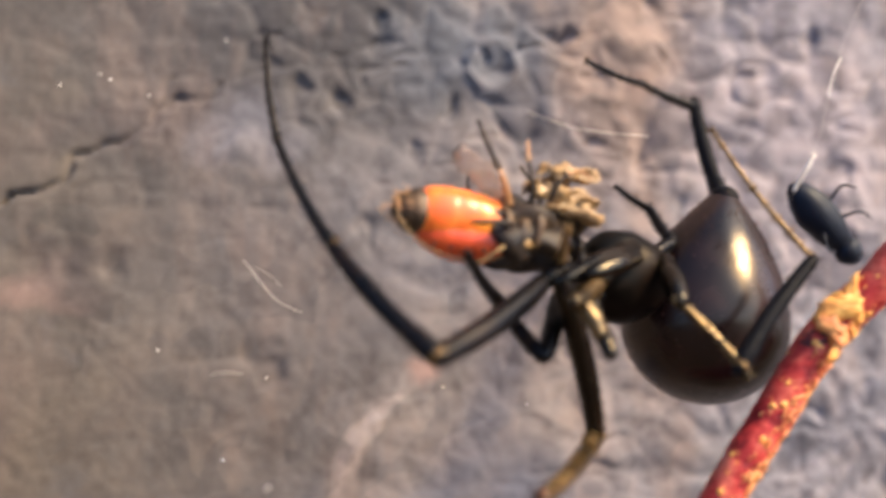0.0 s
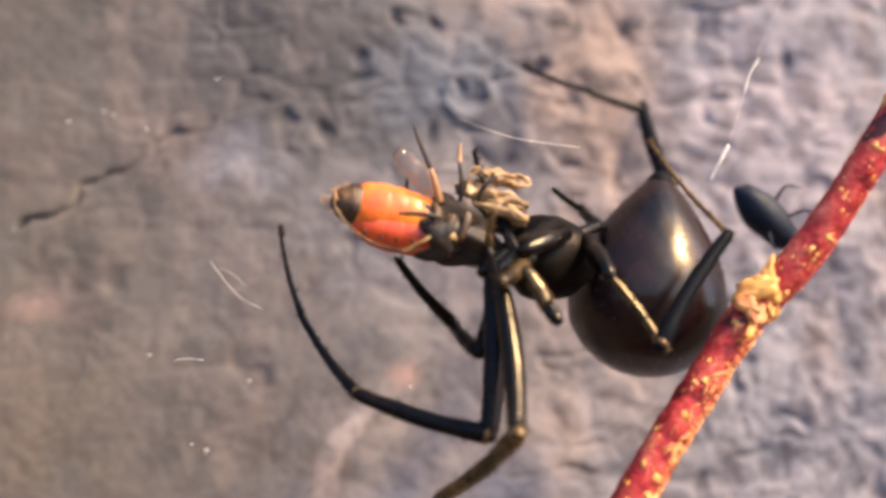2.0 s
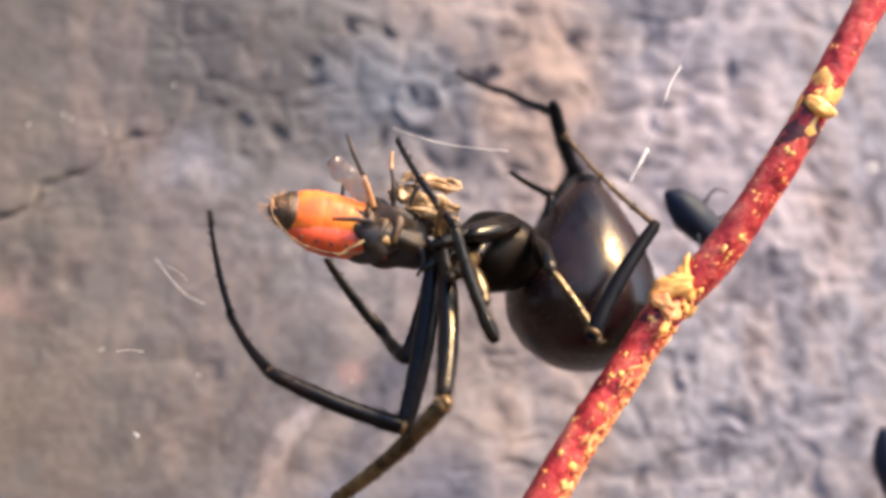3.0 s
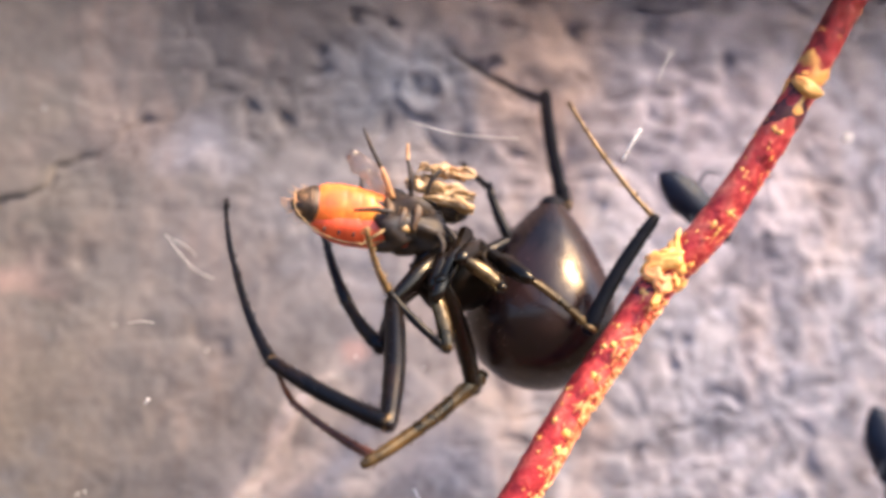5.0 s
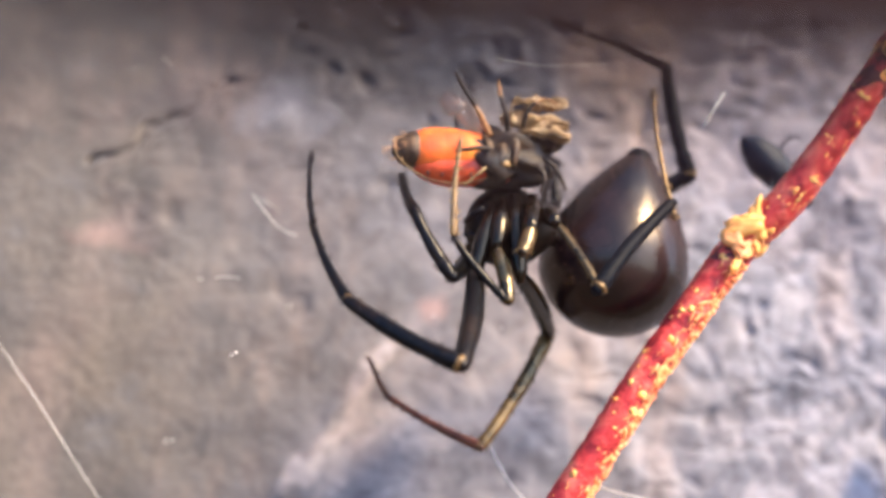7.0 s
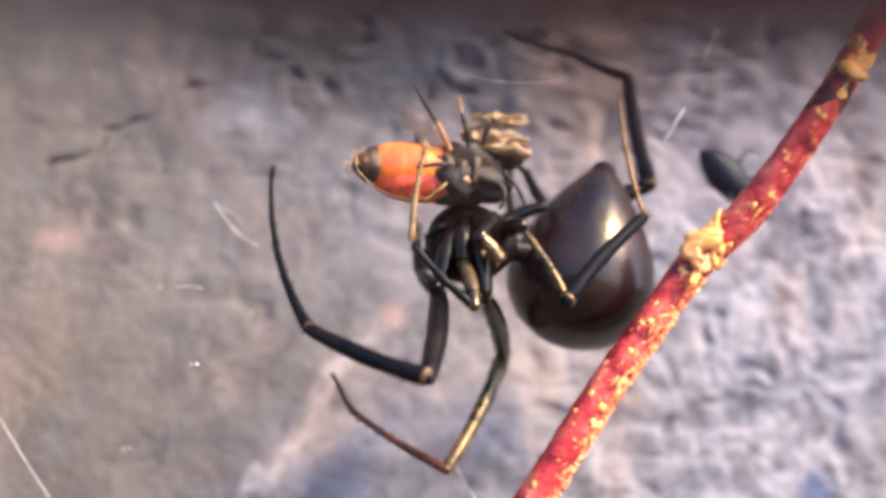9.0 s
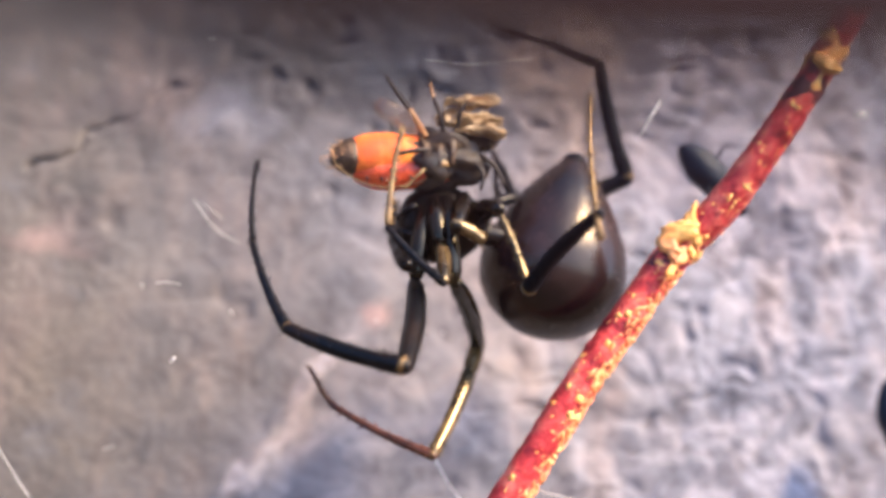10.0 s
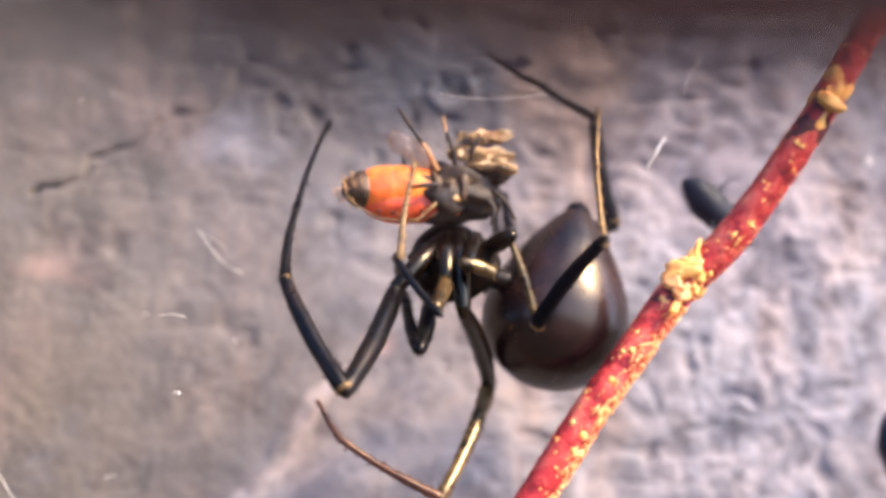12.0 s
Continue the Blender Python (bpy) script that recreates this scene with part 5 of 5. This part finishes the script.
    legs = [([(0.3, -.7, 1.1), (-0.35, -1.2, 2.2), (-0.6, -1.2, 2.7)], 0, .19), ([(-0.6, -1.2, 2.7), (-1.3, -1.2, 3.8), (-1.9, -1.0, 5.0)], 1, .15),
            ([(1.4, -.7, 1.2), (1.2, -1.1, 2.4), (0.9, -1.1, 3.4)], 1, .16), ([(0.9, -1.1, 3.4), (0.85, -1.0, 3.9), (0.8, -.9, 4.5)], 0, .11),
            ([(0.4, -1.2, 0.1), (-0.6, -1.9, -0.05), (-1.9, -1.8, -0.25)], 1, .17), ([(2.2, -.8, 1.2), (2.4, -1.3, 2.3), (2.9, -1.3, 3.0)], 1, .15),
            ([(2.9, -1.3, 3.0), (3.6, -1.2, 3.3), (4.4, -1.0, 3.1)], 0, .10), ([(0.3, -1.3, -0.8), (-0.5, -1.5, -1.5), (-1.3, -1.5, -2.2)], 2, .10), ([(2.7, -.7, -.3), (3.5, -1.1, -1.3), (3.3, -1.0, -2.4)], 1, .17), ([(3.2, -.5, 0.2), (4.3, -0.8, -0.9), (4.9, -0.7, -2.1)], 1, .15),
            ([(2.6, 0.5, 1.0), (2.2, 1.0, 2.4), (1.2, 1.0, 3.6)], 1, .14), ([(-1.4, 0.6, 1.0), (-1.5, 0.8, 1.9), (-1.6, 0.8, 2.6)], 1, .13)]
    for k, (pts, dark, r0) in enumerate(legs):
        bm = bmesh.new()
        p, r = spline(pts, [r0, r0 * 0.9, r0 * 0.5], 6)
        sweep(bm, p, r, 8, 0.12, k)
        part("leg", bm, (M_BUG_TAN, M_BUG_DARK, M_BUG_GOLD)[dark], bug)


build_bug()


# ---- dead beetles in the web ----
def build_beetle(at, turn, s, label):
    b = thing("beetle", label, "beetle", at)
    b.rotation_euler = [radians(a) for a in turn]
    bm = bmesh.new()
    ovoid(bm, (0, 0, 0), (2.5 * s, 1.0 * s, 1.15 * s), 0.05, "x", 24, 16, 0.08, 3)
    part("wing_case", bm, M_BEETLE, b)
    bm = bmesh.new()
    ovoid(bm, (2.7 * s, 0, 0), (0.8 * s, 0.75 * s, 0.85 * s), 0.2, "x", 16, 10, 0.05, 5)
    part("head", bm, M_BEETLE, b)
    for k, pts in enumerate(([(0.8, -.6, .8), (1.2, -1, 1.6), (2.0, -1.1, 1.8)], [(-.4, -.6, .9), (-.6, -1, 1.8), (0.1, -1.1, 2.3)], [(0.6, -.6, -.8), (1.2, -1, -1.5), (1.7, -1, -1.4)])):
        bm = bmesh.new()
        p, r = spline([[c * s for c in q] for q in pts], [0.1, 0.08, 0.04], 4)
        sweep(bm, p, r, 6)
        part("leg", bm, M_BEETLE, b)
    return b


build_beetle((14.0, 67.9, 125.1), (0, 47, 0), 1.08, "dead blue-black beetle hung in the web behind the twig")
build_beetle((31.5, 76.0, 108.5), (0, 80, 0), 1.3, "dead black beetle on the rough wall")


# ---- silk ----
def build_thread(points, r, seed):
    bm = bmesh.new()
    p, rr = spline(points, [r] * len(points), 6)
    sweep(bm, p, rr, 5, 0.25, seed)
    ob = new("silk_thread", mesh_from(bm, "silk_thread", M_SILK))
    tagged(ob, "thin pale strand of web silk", "silk thread", "web strands")


THREADS = [([(6.0, 59.3, 124.4), (7.1, 58.9, 126.4), (8.0, 59.0, 128.0), (10.4, 60.0, 133.0), (14.0, 62, 139.0), (22, 76, 152)], 0.005),
           ([(9.0, 59.4, 130.2), (9.6, 59.7, 131.5), (10.4, 60.0, 132.6)], 0.034),
           ([(6.4, 59.2, 125.1), (6.9, 58.9, 126.0), (7.5, 58.8, 127.0)], 0.10),
           ([(-20.6, 69, 122.4), (-19.9, 68.8, 121.4), (-18.8, 69, 120.2), (-17.6, 69, 119.6)], 0.016),
           ([(-20.1, 68.6, 122.0), (-19.2, 68.6, 121.5), (-18.7, 68.8, 121.0)], 0.009),
           ([(-22.4, 66.6, 116.4), (-21.7, 66.5, 116.5), (-20.9, 66.6, 116.4)], 0.016),
           ([(-41.8, 73.0, 119.3), (-36.3, 72.0, 112.0), (-34.1, 71.5, 109.2), (-31.7, 71.0, 105.9), (-29.5, 70.5, 102.9), (-23.5, 69.0, 95.0)], 0.018),
           ([(-4.9, 70.0, 106.4), (-3.5, 69.5, 103.9), (-2.2, 69.0, 102.4), (-0.3, 68.0, 100.2)], 0.04),
           ([(1.9, 68.0, 103.8), (3.8, 67.0, 103.3), (6.4, 66.0, 102.6), (9.9, 66.0, 101.8)], 0.04),
           ]
for n, (pts, r) in enumerate(THREADS):
    build_thread(pts, r, n)


def build_speck(at, r, seed):
    bm = bmesh.new()
    ovoid(bm, (0, 0, 0), (r, r * 0.6, r * 0.8), 0.2, "x", 10, 7, 0.7, seed)
    ob = new("dust_speck", mesh_from(bm, "dust_speck", M_SILK))
    ob.location = mm(*at)
    tagged(ob, "tiny pale speck of dust caught in the web", "dust speck", "dust in the web")


SPECKS = [(11.0, 42.4, 121.2, 0.2), (-20.4, 60.3, 111.35, 0.09),
          (-24.8, 78.0, 117.9, 0.08), (-30.6, 79.0, 134.0, 0.08), (-28.3, 79.0, 134.8, 0.08), (-25.4, 79.0, 133.6, 0.08), (-20.7, 79.0, 137.4, 0.08), (-26.7, 78.0, 106.4, 0.08), (-21.6, 70.0, 111.9, 0.08), (-8.1, 75.0, 115.3, 0.08), (-26.1, 77.0, 106.5, 0.08), (-3.8, 72.0, 114.2, 0.08), (-18.4, 78.0, 116.1, 0.08), (19.6, 78.0, 139.2, 0.08), (-27.7, 79.0, 134.5, 0.08),
          ]
for n, (x, y, z, r) in enumerate(SPECKS):
    build_speck((x, y, z), r, n * 3.1)


# ---- added dark bar held before the lens, darkening the top of the view ----
def build_view_shade():
    shade_bar = thing("view_shade", "added dark bar before the lens, darkening the top of the view", "lens hood")
    # ever thinner ribs let the added darkening fade downwards
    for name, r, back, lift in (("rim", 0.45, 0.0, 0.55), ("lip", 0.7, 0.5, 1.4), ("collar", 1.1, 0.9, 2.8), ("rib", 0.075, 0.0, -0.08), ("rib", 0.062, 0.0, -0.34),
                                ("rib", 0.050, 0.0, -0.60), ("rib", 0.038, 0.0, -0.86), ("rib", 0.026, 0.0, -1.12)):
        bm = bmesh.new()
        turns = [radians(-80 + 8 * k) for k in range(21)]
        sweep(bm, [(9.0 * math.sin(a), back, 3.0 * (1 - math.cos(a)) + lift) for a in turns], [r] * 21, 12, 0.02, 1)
        part(name, bm, M_VIEW_SHADE, shade_bar)
    return shade_bar


view_shade = build_view_shade()


# ---- what moves ----
def motions():
    walk(spider, [(t, Matrix.Translation(CENTRE[t])) for t in CENTRE])
    walk(abdomen, [(t, pose(0, 0, 0, 2, LEAN_AT[t], 0)) for t in CENTRE])
    heads = {t: mm(x, y, z) - CENTRE[t] for t, x, y, z in HEAD_ROWS}
    walk(head, [(t, Matrix.Translation(p)) for t, p in heads.items()])
    walk(SEGMENTS["pedicel"], [(t, bone(p, Vector((0, 0, 0)), 5.0) @ pose(0, 0, 0)) for t, p in heads.items()])
    for key, rows in LEGS.items():
        seg, length = SEGMENTS[key, "coxa"]
        walk(seg, [(r[0], bone(heads[r[0]] + mm(*COXA_ROOT[key]), mm(*r[1]) - CENTRE[r[0]], length)) for r in rows])
        for s in range(len(rows[0]) - 2):
            seg, length = SEGMENTS[key, s]
            walk(seg, [(r[0], bone(mm(*r[s + 1]) - CENTRE[r[0]], mm(*r[s + 2]) - CENTRE[r[0]], length)) for r in rows])
    # height of the added bar's middle over the lens axis (mm), 10 mm before the eye; it follows the camera
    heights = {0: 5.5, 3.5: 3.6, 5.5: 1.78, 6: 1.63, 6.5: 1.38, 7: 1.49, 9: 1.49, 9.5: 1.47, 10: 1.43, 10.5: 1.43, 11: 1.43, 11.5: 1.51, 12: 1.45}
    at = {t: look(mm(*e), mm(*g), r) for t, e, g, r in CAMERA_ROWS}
    walk(view_shade, [(t, at[t] @ Matrix.Translation(mm(0.5, h + 0.12, -10.4)) @ pose(0, 0, 0, 0, 0, -6) @ pose(0, 0, 0, -90, 0, 0)) for t, h in heights.items()])
    walk(bug, [(t, pose(x * MM, y * MM, z * MM, 0, a, 0)) for t, x, y, z, a in BUG_ROWS])


motions()
